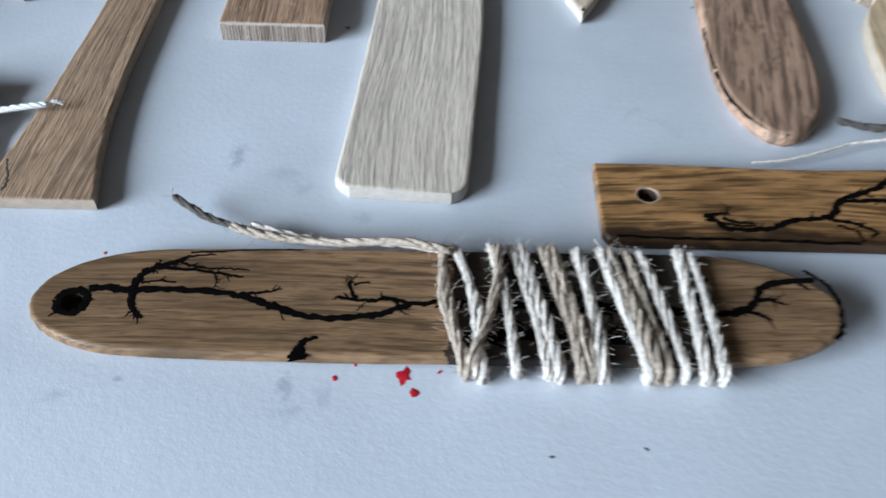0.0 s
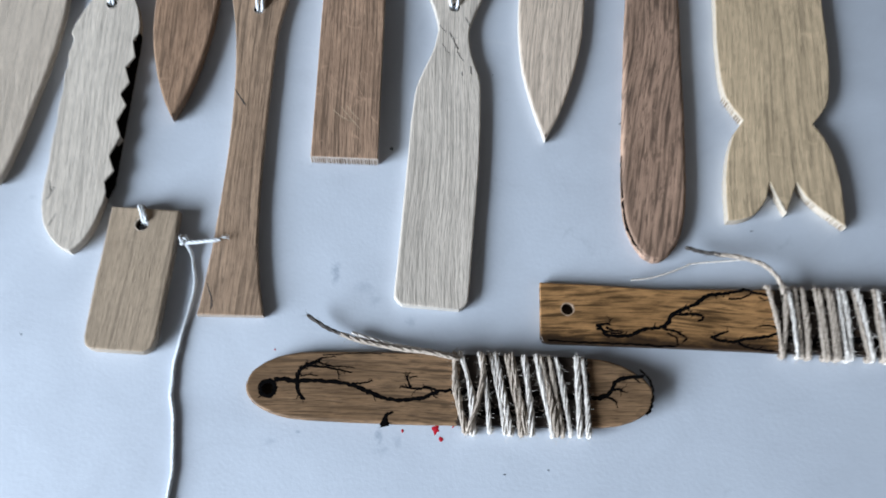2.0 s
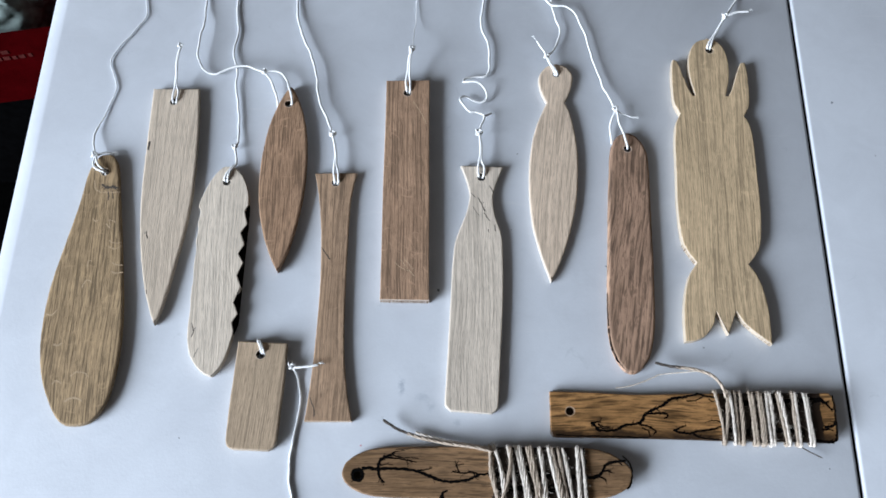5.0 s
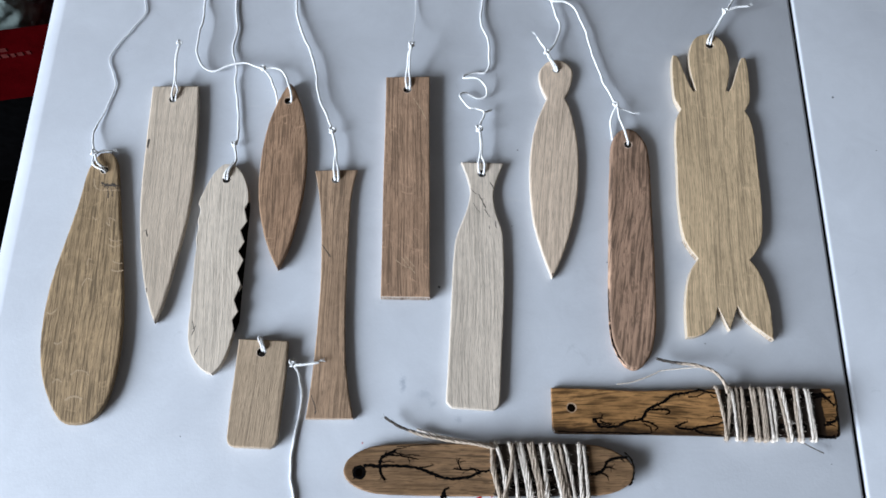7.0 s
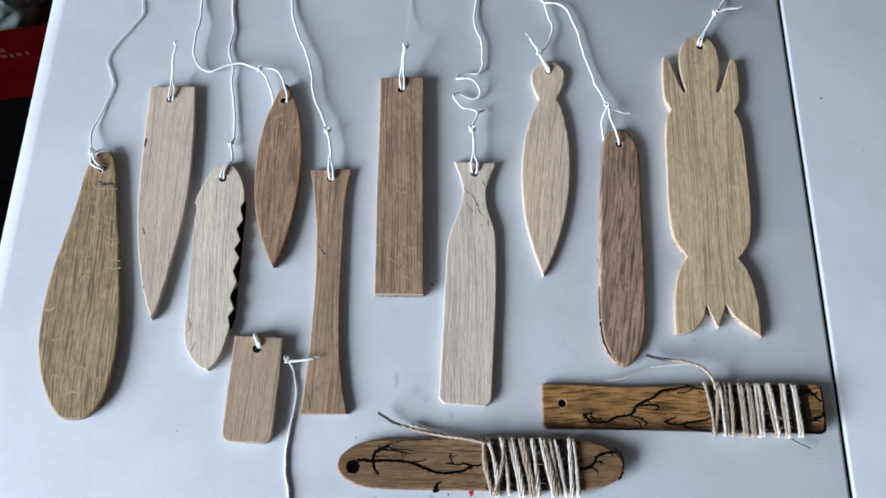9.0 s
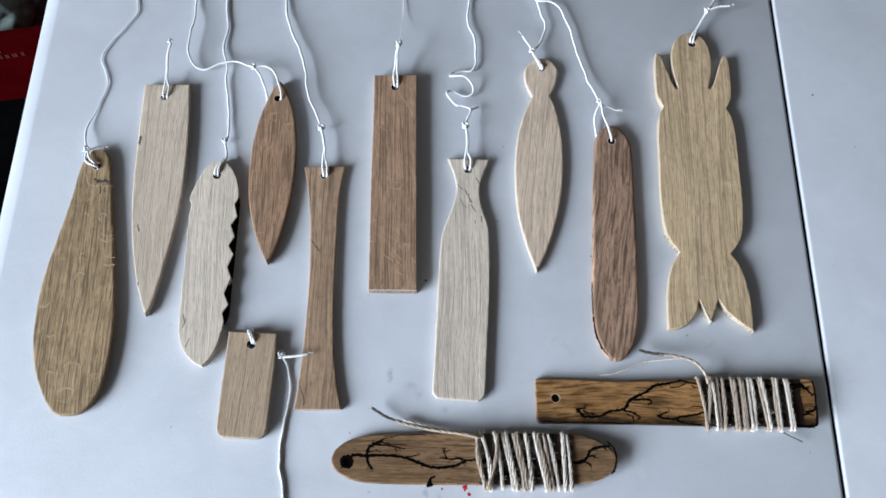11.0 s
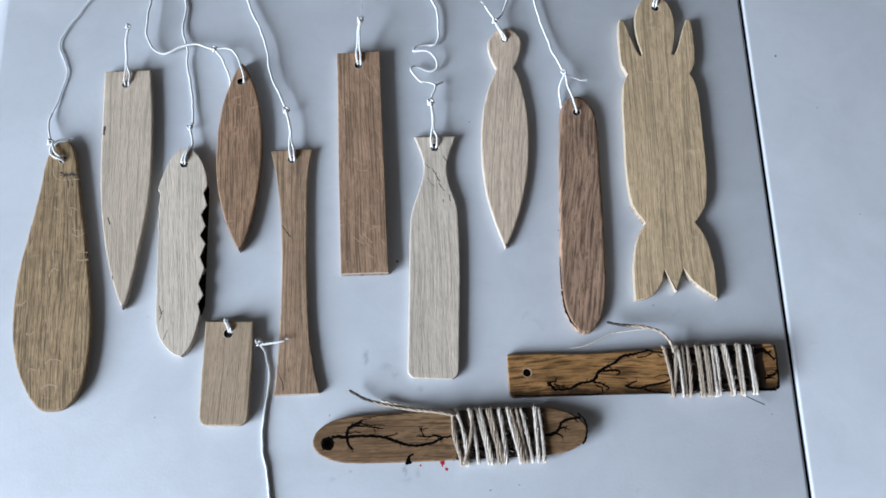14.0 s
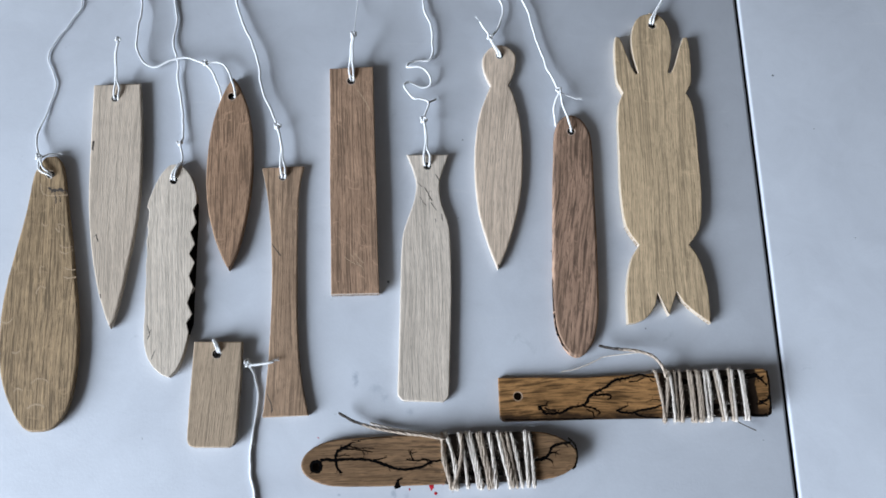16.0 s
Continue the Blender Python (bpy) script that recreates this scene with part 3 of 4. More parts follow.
W_BOTTLE = wood("ash_bottle", (0.70, 0.607, 0.510), 7, 0.45, 0.75, 0.0, 0.06, tilt=-2, wave=2.5)
W_FISH = wood("ash_fish", (0.69, 0.548, 0.425), 8, 0.5, 0.7, 0.0, 0.08, tilt=2, wave=3.0)
W_DARK = wood("walnut_oval", (0.36, 0.227, 0.156), 9, 1.15, 0.6, 0.5, 0.35, tilt=7, wave=5.0, ray_turn=60, short=1.8)
W_BIG = wood("oak_fish", (0.605, 0.448, 0.280), 10, 0.7, 0.9, 0.3, 0.15, wave=2.5)
W_TAG = wood("oak_tag", (0.51, 0.385, 0.27), 11, 0.6, 0.9, 0.2, 0.25, tilt=1, wave=2.0)
W_OVAL = wood("oiled_oak_oval", (0.252, 0.149, 0.078), 12, 1.1, 0.75, 0.0, 0.9, rough=0.5, wave=3.0, short=2.2, burn_shade=(100, 163))
W_BOARD = wood("oiled_oak_board", (0.335, 0.176, 0.070), 13, 1.6, 0.62, 0.0, 0.5, scorch=0.92, rough=0.34, wave=4.0, short=3.0, burn_shade=(116, 186))

# paddle
R = side([[(0.3, 0), (1.1, 4.8), (7.9, 8.9), (16.6, 11.0), (40.2, 14.4), (63, 18), (85.7, 21.1), (107.6, 24.1), (129, 26.3), (150, 26.8), (170, 25.3), (188, 21.5), (199.4, 14.5), (203.8, 7.6), (204.8, 0)]])
L = side([[(0.3, 0), (1.0, -5), (7.6, -9), (16.1, -12.7), (39.6, -16), (62.4, -20.5), (84.7, -25.1), (106.4, -29), (127.7, -30.6), (148.4, -30.2), (168.8, -26.8), (186, -20.3), (198.6, -13), (203.8, -7), (204.8, 0)]])
paddle = blade("paddle_ornament", -220.4, 400.2, 2.82, closed_outline(R * (1, 0.933), L), 5.5, 1.2, (14.9, -0.1), W_PADDLE, "teardrop paddle of brown oak with pale flecks and white cord", 1)

# knife shape
R = side([[(0.2, 18.6), (25.8, 20.5), (50.7, 21.1), (74.9, 21.1), (98.5, 19.9), (121.4, 17.0), (143.8, 12.6), (165.6, 8.1), (182.6, 3.9), (192.2, 0)]])
L = side([[(-0.2, -18.6), (25.2, -18.9), (50, -19.2), (74.3, -19.4), (98, -18.8), (121, -17), (143.3, -13.9), (165.2, -9.4), (182.4, -4.1), (192.2, 0)]])
knife = blade("knife_ornament", -175.5, 459.6, 2.64, closed_outline(R * (1, 0.924), L), 5, 1.1, (11.8, -1.7), W_KNIFE, "pale ash knife-shaped blade tapering to a point", 2)

# serrated blade
teeth = [(31.7, 18.1), (36.8, 15.3), (47, 18.3), (53.8, 13.6), (63.3, 17.3), (70.4, 13.2), (77.1, 17.5), (87.2, 13.6), (95.5, 16.9), (107.5, 12.6), (116.1, 16.6), (122.4, 12.4), (128.7, 14.2)]
R = side([[(0, 0), (0.6, 4.3), (5.8, 10), (14.3, 14.9), (24.7, 17.6), (31.7, 18.1)]] + [[a, b] for a, b in zip(teeth, teeth[1:])] + [[(128.7, 14.2), (139, 12), (148, 9.2), (155.3, 5.4), (160.5, 0)]])
L = side([[(0, 0), (0.6, -4.3), (6.7, -9.9), (15.3, -14.3), (27, -18.6), (33.1, -19.7)], [(33.1, -19.7), (36, -18.3), (40, -18.2), (46, -19.1), (52, -18.4), (60, -19.2), (68, -18.5), (78, -19.2), (90, -18.5), (101, -19.2), (112, -18.6), (124, -19), (134.7, -18.4), (145, -15.9), (153.2, -11), (158.5, -5), (160.5, 0)]])
loop = closed_outline(R * (1, 0.933), L)
cut = loop.copy()
for q in cut:
    along = -q[1] / MM
    if q[0] > 0 and 33 < along < 128:
        q[0] = max(q[0], (17.0 - (along - 45) * 0.022) * MM)
serrated = blade("serrated_ornament", -127.3, 392.3, 1.71, loop, 6, 0.5, (12.9, -0.7), W_SERR, "pale ash blade with a saw-toothed edge and a rounded top", 3, base=cut)

strip_verts, strip_faces = [], []
run = [k for k in range(len(loop)) if loop[k][0] > 0 and 30 < -loop[k][1] / MM < 131]
for k in run:
    strip_verts += [(cut[k][0] + 0.00012, cut[k][1], 0.0005), (loop[k][0] + 0.00012, loop[k][1], 0.0057)]
for k in range(len(run) - 1):
    strip_faces.append((2 * k, 2 * k + 2, 2 * k + 3, 2 * k + 1))
me = bpy.data.meshes.new("toothed_edge")
me.from_pydata(strip_verts, [], strip_faces)
part_mesh("toothed_edge", me, M_CHAR, serrated, "charred saw-cut teeth", 0)

# leaf
R = side([[(0, 0), (3.5, 2.8), (9.2, 5.9), (22, 11.1), (37, 14.6), (52, 16.4), (71, 17.1), (90.5, 16.2), (105, 14.3), (120.7, 11.6), (136.6, 7.5), (147.8, 3.4), (154.8, 0)]])
L = side([[(0, 0), (3, -2.2), (6.8, -4.5), (17.1, -9.1), (32.4, -13.8), (47.3, -16.6), (62, -18.1), (76.6, -18.7), (90.8, -18.4), (104.8, -17), (118.6, -14.2), (132.2, -10.3), (145.6, -5), (154.8, 0)]])
leaf = blade("leaf_ornament", -86.7, 464, 1.11, closed_outline(R * (1, 0.941), L), 6, 1.1, (16, -0.8), W_LEAF, "warm brown oak leaf-shaped blade pointed at both ends", 4)

# waisted handle
R = side([[(-0.2, 16.4), (8.7, 14.1), (22.9, 11.8), (39, 10.8), (57.4, 10.3), (75.3, 9.7), (92.8, 9.5), (110, 9.3), (126.8, 9.4), (139.3, 9.9), (151.5, 10.8), (163.6, 12.2), (175.6, 14.1), (187.6, 16.7)]])
L = side([[(0.2, -16.4), (15.6, -13.6), (29.7, -11.7), (48.2, -10.3), (66.2, -9.7), (84, -9.5), (101.2, -9.8), (118.2, -10.6), (130.8, -11.3), (143.1, -12.1), (155.3, -13.1), (171.3, -14.7), (187.3, -16.7)]])
handle = blade("waisted_ornament", -46.1, 390.3, 2.04, closed_outline(R * (1, 0.946), L), 4, 0.8, (8.1, -0.6), W_HANDLE, "brown oak blade with a narrow waist and flared ends", 5)

# plain strip
R = [(-0.4, 17.1), (50, 17.0), (95.5, 17.3), (140, 17.3), (182, 17.6)]
L = [(0.4, -17.1), (30, -17.0), (60, -17.3), (95.8, -17.6), (140, -17.5), (181.6, -17.6)]
strip = blade("rectangular_ornament", 4.9, 471.6, 1.25, closed_outline(R, L), 7, 0.6, (11.5, -0.3), W_RECT, "reddish-brown oak rectangular blade with pale sawn end grain", 6, 3.0)

# bottle
R = side([[(-0.3, 16.2), (8, 13.4), (16.2, 11), (23, 9.6), (28.1, 9.6), (35, 10.5), (42, 12.2), (53.3, 16.4), (61, 17.8), (70, 18.5), (89, 19.4), (115, 19.8), (140.5, 19.4), (165, 19.2), (181.1, 18.9), (185.5, 17.5), (187.9, 14.6)]])
L = side([[(0.7, -16.2), (6, -13.8), (12.8, -11), (22.2, -8.5), (29.3, -8.4), (41.1, -10.4), (55.3, -15), (63, -16.9), (71, -17.8), (87, -18.2), (100.2, -18.1), (142.7, -17.9), (179.3, -18.1), (184.8, -17), (187.9, -13.4)]])
bottle = blade("bottle_ornament", 63.6, 399.3, -2.08, closed_outline(R, L), 4.5, 0.9, (9.7, 0), W_BOTTLE, "pale ash bottle-shaped blade with a flared neck", 7, 3.0)

# fish with a round head
R = side([[(0, 0), (0.8, 4.5), (2.8, 8.6), (9.1, 13.2), (17.1, 13.2), (26.7, 10.9), (34.8, 7.6)], [(34.8, 7.6), (43.2, 11.6), (58.2, 15.4), (78, 18.3), (97.5, 18.9), (116.8, 18.1), (135.7, 15.6), (154.4, 11.4), (170.6, 6.3), (185.3, 0)]])
L = side([[(0, 0), (1.2, -4.5), (4.2, -9.2), (11.5, -13.6), (19.2, -13.8), (27.9, -11.4), (36.5, -7.2)], [(36.5, -7.2), (47.5, -11.4), (60.6, -15.6), (80.8, -18.6), (100.4, -19.2), (119.5, -18.2), (138, -15.8), (151.7, -12.4), (164.9, -8), (175.8, -3.9), (185.3, 0)]])
fish = blade("fish_ornament", 122.5, 492.2, -2.6, closed_outline(R, L * (1, 0.968)), 4.5, 1.3, (9.6, 0.2), W_FISH, "light ash fish-shaped blade with a round head and pointed tail", 8)

# long dark oval
R = side([[(0, 1), (1.2, 5), (4.4, 9.4), (13, 14.6), (22, 16.4), (35, 17.2), (58.9, 17.5), (82.2, 17.8), (105, 18.2), (127, 18.2), (148, 17.9), (162, 17), (176.4, 13.8), (185, 9), (189.2, 4.5), (190.4, 0)]])
L = side([[(0, 1), (0.9, -3), (3.4, -6.8), (8, -10.2), (14.8, -12.6), (24, -13.7), (37, -14.3), (61, -15.2), (84.3, -15.7), (107, -16.3), (129.3, -16.8), (150, -16.8), (163.6, -16.1), (173.9, -13.8), (183.5, -9.1), (188.6, -4.5), (190.4, 0)]])
dark = blade("oval_ornament", 175.1, 431.2, -2.0, closed_outline(R, L * (1, 0.952)), 5.5, 2.2, (14.5, 0.6), W_DARK, "dark reddish-brown round-ended blade with streaky grain", 9, 2.8, 4, raw=False)

# large fish with fins and a forked tail: head, ear fins, body, tail
HEAD = [(0, 0), (1.4, 6), (5, 10.6), (11.3, 14.2), (21.9, 16.4), (35.4, 16.1), (46, 14), (53, 12.4)]
FIN_IN = [(53.6, 14.2), (47, 17.6), (38, 20.6), (28, 23.8), (22, 26.2)]
FIN_OUT = [(21.2, 29.6), (30, 30.8), (46, 31), (60, 30.3), (66, 28), (70.6, 25.6)]
BODY = [(70.6, 25.6), (79, 29.4), (93, 31.1), (112, 31.4), (122, 31.5), (146, 31.9), (168, 30.8), (179.5, 28.9), (187, 25.3), (194.8, 19.4)]
TAIL = [(194.8, 19.4), (204, 25.3), (214, 28.5), (226, 30.6), (239, 31.4), (254.6, 31.2)]
FORK = [(254.6, 31.2), (247, 21), (239, 12.2), (231, 7.6)]
LOBE = [(254.6, 31.2), (253.6, 24.5), (250.5, 17.4), (245, 12.4), (239, 9), (231, 7.2)]
half = [HEAD, [HEAD[-1], FIN_IN[0]], FIN_IN, [FIN_IN[-1], FIN_OUT[0]], FIN_OUT, BODY, TAIL]
R = side([[(s, w - 1.0) for s, w in r] for r in half + [FORK, [FORK[-1], (248, 1.2)]]])
L = side([[(s + 1.0, -w - 0.9) for s, w in r] for r in half + [LOBE, [LOBE[-1], (248, -1.0)]]])
big = blade("fish_tail_ornament", 245.9, 519.5, -1.6, closed_outline(R, L * (1, 0.963)), 6, 0.7, (11.5, 0.7), W_BIG, "large golden-brown oak fish blade with side fins and forked tail", 10, 3.0)

# small tag
R = side([[(-0.2, 17.2), (22, 18.2), (42, 18.2), (63.1, 18.3)], [(63.1, 18.3), (68, 18), (72, 16.5), (74.2, 13.2)]])
L = side([[(0.6, -17.1), (20, -16.8), (44, -16.7), (64, -16.1)], [(64, -16.1), (69, -15.8), (73, -14.2), (74.6, -10.4)]])
tag = blade("tag_ornament", -89, 256.9, -2.19, closed_outline(R, L), 6, 0.9, (9.1, 0), W_TAG, "small pale oak tag with rounded lower corners", 11, 3.2)

# twine-wound oval
R = side([[(0, 1.5), (1.2, -2.6), (4.1, -6.2), (9.6, -9.6), (18.1, -12.4), (30.2, -13.7), (64.5, -14.3), (99, -14.0), (130, -13.8), (160, -13.2), (174, -12.0), (184, -8.8), (191, -4.0), (193.7, 1.8)]])
L = side([[(0, 1.5), (0.9, 5), (3.3, 9.2), (9.9, 14), (19.3, 17.4), (30.8, 18.9), (64, 19.9), (97.4, 20.1), (130, 20.3), (162, 20.3), (176, 18), (186.4, 12.9), (192.2, 7.2), (193.7, 1.8)]])
oval = blade("burnt_oval_ornament", -28, 168.2, 90.34, closed_outline(R, L), 3.6, 1.1, (10.6, 0.2), W_OVAL, "oiled brown oak oval with burnt branching lines, wound with jute twine", 12, 3.2, 3, raw=False)

# twine-wound board
R = side([[(0, -13), (1.2, -15.4), (3.8, -16.3)], [(3.8, -16.3), (61, -16.1), (114, -16.7), (191, -16.9)], [(191, -16.9), (194, -15.5), (194.8, -12.9)]])
L = side([[(0, 15.1), (27, 14.8), (54, 13.8), (81, 14.6), (117, 15.7), (160, 16.6), (192, 17.1)], [(192, 17.1), (195, 14), (195.8, 9.5)]])
board = blade("burnt_board_ornament", 111.9, 212.9, 90.26, closed_outline(R, L), 3.8, 0.9, (13.4, 1.4), W_BOARD, "dark oiled oak board with burnt branching lines, wound with jute twine", 13, 2.9, 3, raw=False)


def local(thing_ob, pts):
    """World mm on the table to a thing's own plan, in mm."""
    inv = thing_ob.matrix_world.inverted()
    return [tuple(v / MM for v in (inv @ Vector((x * MM, y * MM, 0)))[:2]) for x, y in pts]


def burn(thing_ob, strokes, seed, z, inside, label="charred branching lightning-burn lines"):
    done = [(a, b, n, l, local(thing_ob, pts)) for a, b, n, l, pts in strokes]
    part_mesh("burn_mark", burn_mesh(done, seed, z, inside), M_CHAR, thing_ob, label, 0)


burn(oval, [
    (2.0, 1.8, 2, 3, [(-21.1, 169.0), (-19.6, 171.5), (-16.3, 172.2), (-14.0, 170.0), (-14.4, 166.4), (-16.7, 164.8), (-19.8, 166.0), (-21.1, 169.0)]),
    (2.2, 1.7, 1, 3, [(-14.7, 172.9), (-9.7, 173.0), (-3.9, 172.6), (6.0, 173.2), (15.9, 172.7), (21.7, 172.2)]),
    (2.1, 1.5, 3, 3.5, [(21.7, 172.2), (27.5, 169.9), (32.5, 168.0), (40.8, 165.6), (50.6, 166.1), (57.2, 167.2), (62.1, 170.0), (69.5, 171.1)]),
    (2.4, 1.1, 2, 3, [(-3.9, 172.6), (-3.3, 177.0), (-0.4, 180.3), (4.8, 182.3), (6.9, 184.0)]),
    (1.3, 0.6, 4, 5, [(-0.1, 180.3), (7.4, 179.9), (15.7, 178.8), (22.0, 177.9)]),
    (0.9, 0.4, 1, 3, [(5.6, 182.0), (11.5, 180.5), (17.3, 180.6), (23.1, 179.9)]),
    (0.8, 0.4, 1, 2, [(3.1, 182.0), (7.2, 184.3), (13.8, 185.1)]),
    (2.0, 0.8, 2, 3, [(-3.6, 172.1), (-3.1, 168.5), (-1.0, 165.4), (0.7, 164.3)]),
    (0.8, 0.4, 1, 2, [(-1.7, 166.6), (-3.2, 164.4)]),
    (0.8, 0.5, 1, 2, [(-2.4, 175.0), (1.7, 175.9), (5.9, 175.5)]),
    (1.0, 0.5, 2, 3, [(23.3, 172.2), (28.3, 173.0), (32.0, 174.2)]),
    (1.3, 0.8, 2, 3, [(62.9, 170.6), (58.0, 172.0), (53.9, 171.1), (49.7, 171.4), (45.3, 172.0)]),
    (1.2, 0.5, 3, 4, [(50.2, 171.7), (48.9, 174.3), (48.2, 177.2)]),
    (0.8, 0.4, 1, 2, [(49.4, 175.9), (53.0, 177.3)]),
    (4.6, 2.6, 0, 0, [(39.2, 152.8), (39.0, 154.6), (39.1, 156.8)]),
    (2.0, 0.8, 0, 0, [(39.1, 156.5), (39.9, 158.6), (42.8, 159.6)]),
    # wide strokes below the twine: burn, also painting the shade between turns
    (3.0, 2.6, 6, 8, [(69.5, 171.1), (81.9, 170.8), (98.3, 171.9), (114.7, 170.6), (131.2, 170.0)]),
    (3.0, 3.0, 6, 8, [(75.2, 160.3), (91.6, 162.1), (108.0, 161.6), (124.3, 161.1)]),
    (1.9, 1.7, 2, 4, [(131.1, 169.9), (137.7, 170.0), (142.4, 171.3), (145.3, 174.0), (147.1, 177.9), (150.5, 179.9), (155.5, 181.0), (161.0, 181.4)]),
    (1.4, 0.6, 3, 3.5, [(142.7, 171.0), (145.9, 169.5), (147.8, 168.2)]),
    (1.4, 0.6, 3, 3.5, [(145.8, 174.3), (148.6, 174.7), (151.4, 173.4)]),
    (1.2, 0.6, 2, 3, [(155.5, 181.0), (157.6, 179.4), (158.8, 178.1)]),
    (0.9, 1.3, 0, 0, [(159.0, 184.6), (162.6, 181.1), (164.4, 176.6), (164.7, 171.7), (163.5, 166.6), (161.1, 163.0)]),
    (0.6, 0.4, 1, 2, [(7.2, 185.7), (20.4, 186.9), (35.4, 187.6)]),
], 9, 3.63 * MM, lambda x, y: -12.2 < x < 18.0 and -190 < y < -3 and not (y < -170 and (x - 2) ** 2 + (y + 172) ** 2 > 15 ** 2) and not (y > -28 and (abs(x - 2) > 5 + 0.42 * -y)))
burn(board, [
    (1.6, 1.6, 2, 3, [(139.3, 206.6), (142.1, 205.1), (144.1, 202.2), (149.6, 201.6), (156.1, 202.4), (162.8, 205.7), (170.8, 206.6)]),
    (2.0, 1.7, 2, 3, [(170.8, 206.6), (174.2, 208.9), (176.4, 212.9), (179.9, 215.6), (185.9, 218.0), (191.5, 221.8)]),
    (1.8, 1.3, 2, 3, [(191.5, 221.8), (195.7, 224.5), (203.7, 225.8), (210.4, 227.2), (214.5, 228.2), (219.7, 226.6), (226.2, 225.9)]),
    (1.3, 0.6, 3, 3, [(139.7, 206.9), (143.3, 207.5), (146.2, 207.8)]),
    (1.2, 0.6, 3, 3, [(143.9, 205.9), (147.1, 204.6), (152.3, 204.2)]),
    (1.0, 0.5, 3, 3, [(139.3, 205.3), (147.0, 203.1), (152.3, 203.4)]),
    (1.6, 0.9, 2, 2.5, [(177.1, 213.6), (181.7, 214.1), (188.3, 214.4), (192.2, 213.1), (189.4, 210.5)]),
    (1.5, 0.8, 2, 3, [(172.1, 206.4), (177.2, 205.4), (180.4, 203.8), (183.3, 201.9), (181.6, 200.3)]),
    (1.0, 0.5, 2, 3, [(173.9, 204.3), (178.3, 201.8), (178.7, 197.9)]),
    (1.5, 1.3, 3, 3, [(195.1, 203.4), (199.2, 201.5), (207.0, 201.3), (212.3, 202.7), (219.0, 203.8), (225.6, 205.2), (229.5, 207.7)]),
    (1.4, 0.7, 2, 3, [(196.7, 203.2), (200.8, 205.1), (204.1, 206.4)]),
    (1.2, 1.0, 3, 3, [(208.3, 201.0), (212.0, 198.8), (218.4, 197.6), (225.5, 197.2)]),
    (1.0, 0.5, 2, 3, [(228.0, 209.2), (223.5, 210.1), (219.5, 209.6)]),
    (1.0, 0.5, 2, 3, [(205.5, 223.1), (210.8, 223.5), (214.9, 225.2), (217.0, 226.5)]),
    (0.8, 0.5, 2, 3, [(220.8, 225.0), (223.3, 223.0), (225.8, 223.7)]),
    # wide strokes beneath the winding, burn and painted shade in its gaps
    (3.2, 3.0, 6, 8, [(231.3, 223.8), (248.4, 222.8), (267.1, 224.5), (289.6, 224.9)]),
    (3.2, 3.0, 6, 8, [(230.7, 204.0), (248.9, 203.0), (267.4, 204.7), (284.2, 203.7)]),
    (1.9, 1.3, 5, 3, [(289.8, 226.9), (293.7, 226.0), (297.7, 226.6), (300.6, 223.5), (303.5, 220.3), (305.4, 219.0)]),
    (1.5, 0.8, 4, 3, [(291.4, 223.6), (296.2, 225.0), (300.0, 223.7), (302.8, 225.1)]),
    (2.0, 1.2, 4, 3, [(297.8, 207.6), (301.8, 207.6), (304.6, 209.0), (305.7, 211.9)]),
    (1.6, 0.8, 3, 3, [(296.2, 205.2), (300.2, 205.9), (303.4, 205.0)]),
    (1.0, 1.4, 1, 2, [(306.1, 229.4), (306.4, 218.5), (305.7, 204.0), (303.8, 197.3)]),
    (1.8, 1.8, 3, 3, [(290.0, 197.9), (296.4, 197.4), (302.9, 197.2)]),
    (0.8, 1.0, 3, 2, [(115.5, 198.3), (131.1, 197.6), (146.8, 197.9), (162.4, 197.6), (178.0, 197.4)]),
], 8, 3.83 * MM, lambda x, y: -15.6 < x < 13.4 and -193 < y < -2)


# dark checks, knots and worm marks in single ornaments
def checks(thing_ob, strokes, seed, z, material, label):
    done = [(a, b, n, l, local(thing_ob, pts)) for a, b, n, l, pts in strokes]
    for k, stroke in enumerate(done):
        part_mesh("grain_mark", burn_mesh([stroke], seed * 20 + k, z * MM), material, thing_ob, label, 0)


M_CHECK = plain("dark_check", (0.10, 0.085, 0.075), 0.8, 300, 0.3, 0.2, 0.1)
M_PALE = plain("pale_ray", (0.53, 0.39, 0.255), 0.6, 300, 0.15)
checks(bottle, [(0.3, 0.5, 0, 0, [(55.1, 377.2), (57, 374.5), (59, 372.6)]), (0.5, 0.8, 1, 3, [(61, 372.5), (63.8, 367), (66.3, 361.6)]), (0.7, 0.3, 0, 0, [(65.5, 360.2), (67.4, 357), (69.8, 353.8)]),
                (0.7, 0.5, 0, 0, [(73.2, 351.1), (73.5, 348), (74, 345.6)]), (0.4, 0.8, 0, 0, [(69.3, 382.9), (71, 380), (72.3, 377.2)]), (0.5, 0.4, 0, 0, [(68.5, 347.3), (68.7, 346), (68.9, 344.6)]),
                (0.3, 0.3, 0, 0, [(57, 365), (59.5, 361), (62, 357.5)])], 31, 4.52, M_CHECK, "dark diagonal checks in the grain")
checks(handle, [(0.5, 0.9, 0, 0, [(-53.6, 329.7), (-50, 325), (-46.7, 320)]), (0.5, 0.7, 0, 0, [(-53.4, 219.1), (-51.8, 215.6), (-49.6, 209.5), (-49.8, 206)])], 32, 4.02, M_CHECK, "dark checks in the grain")
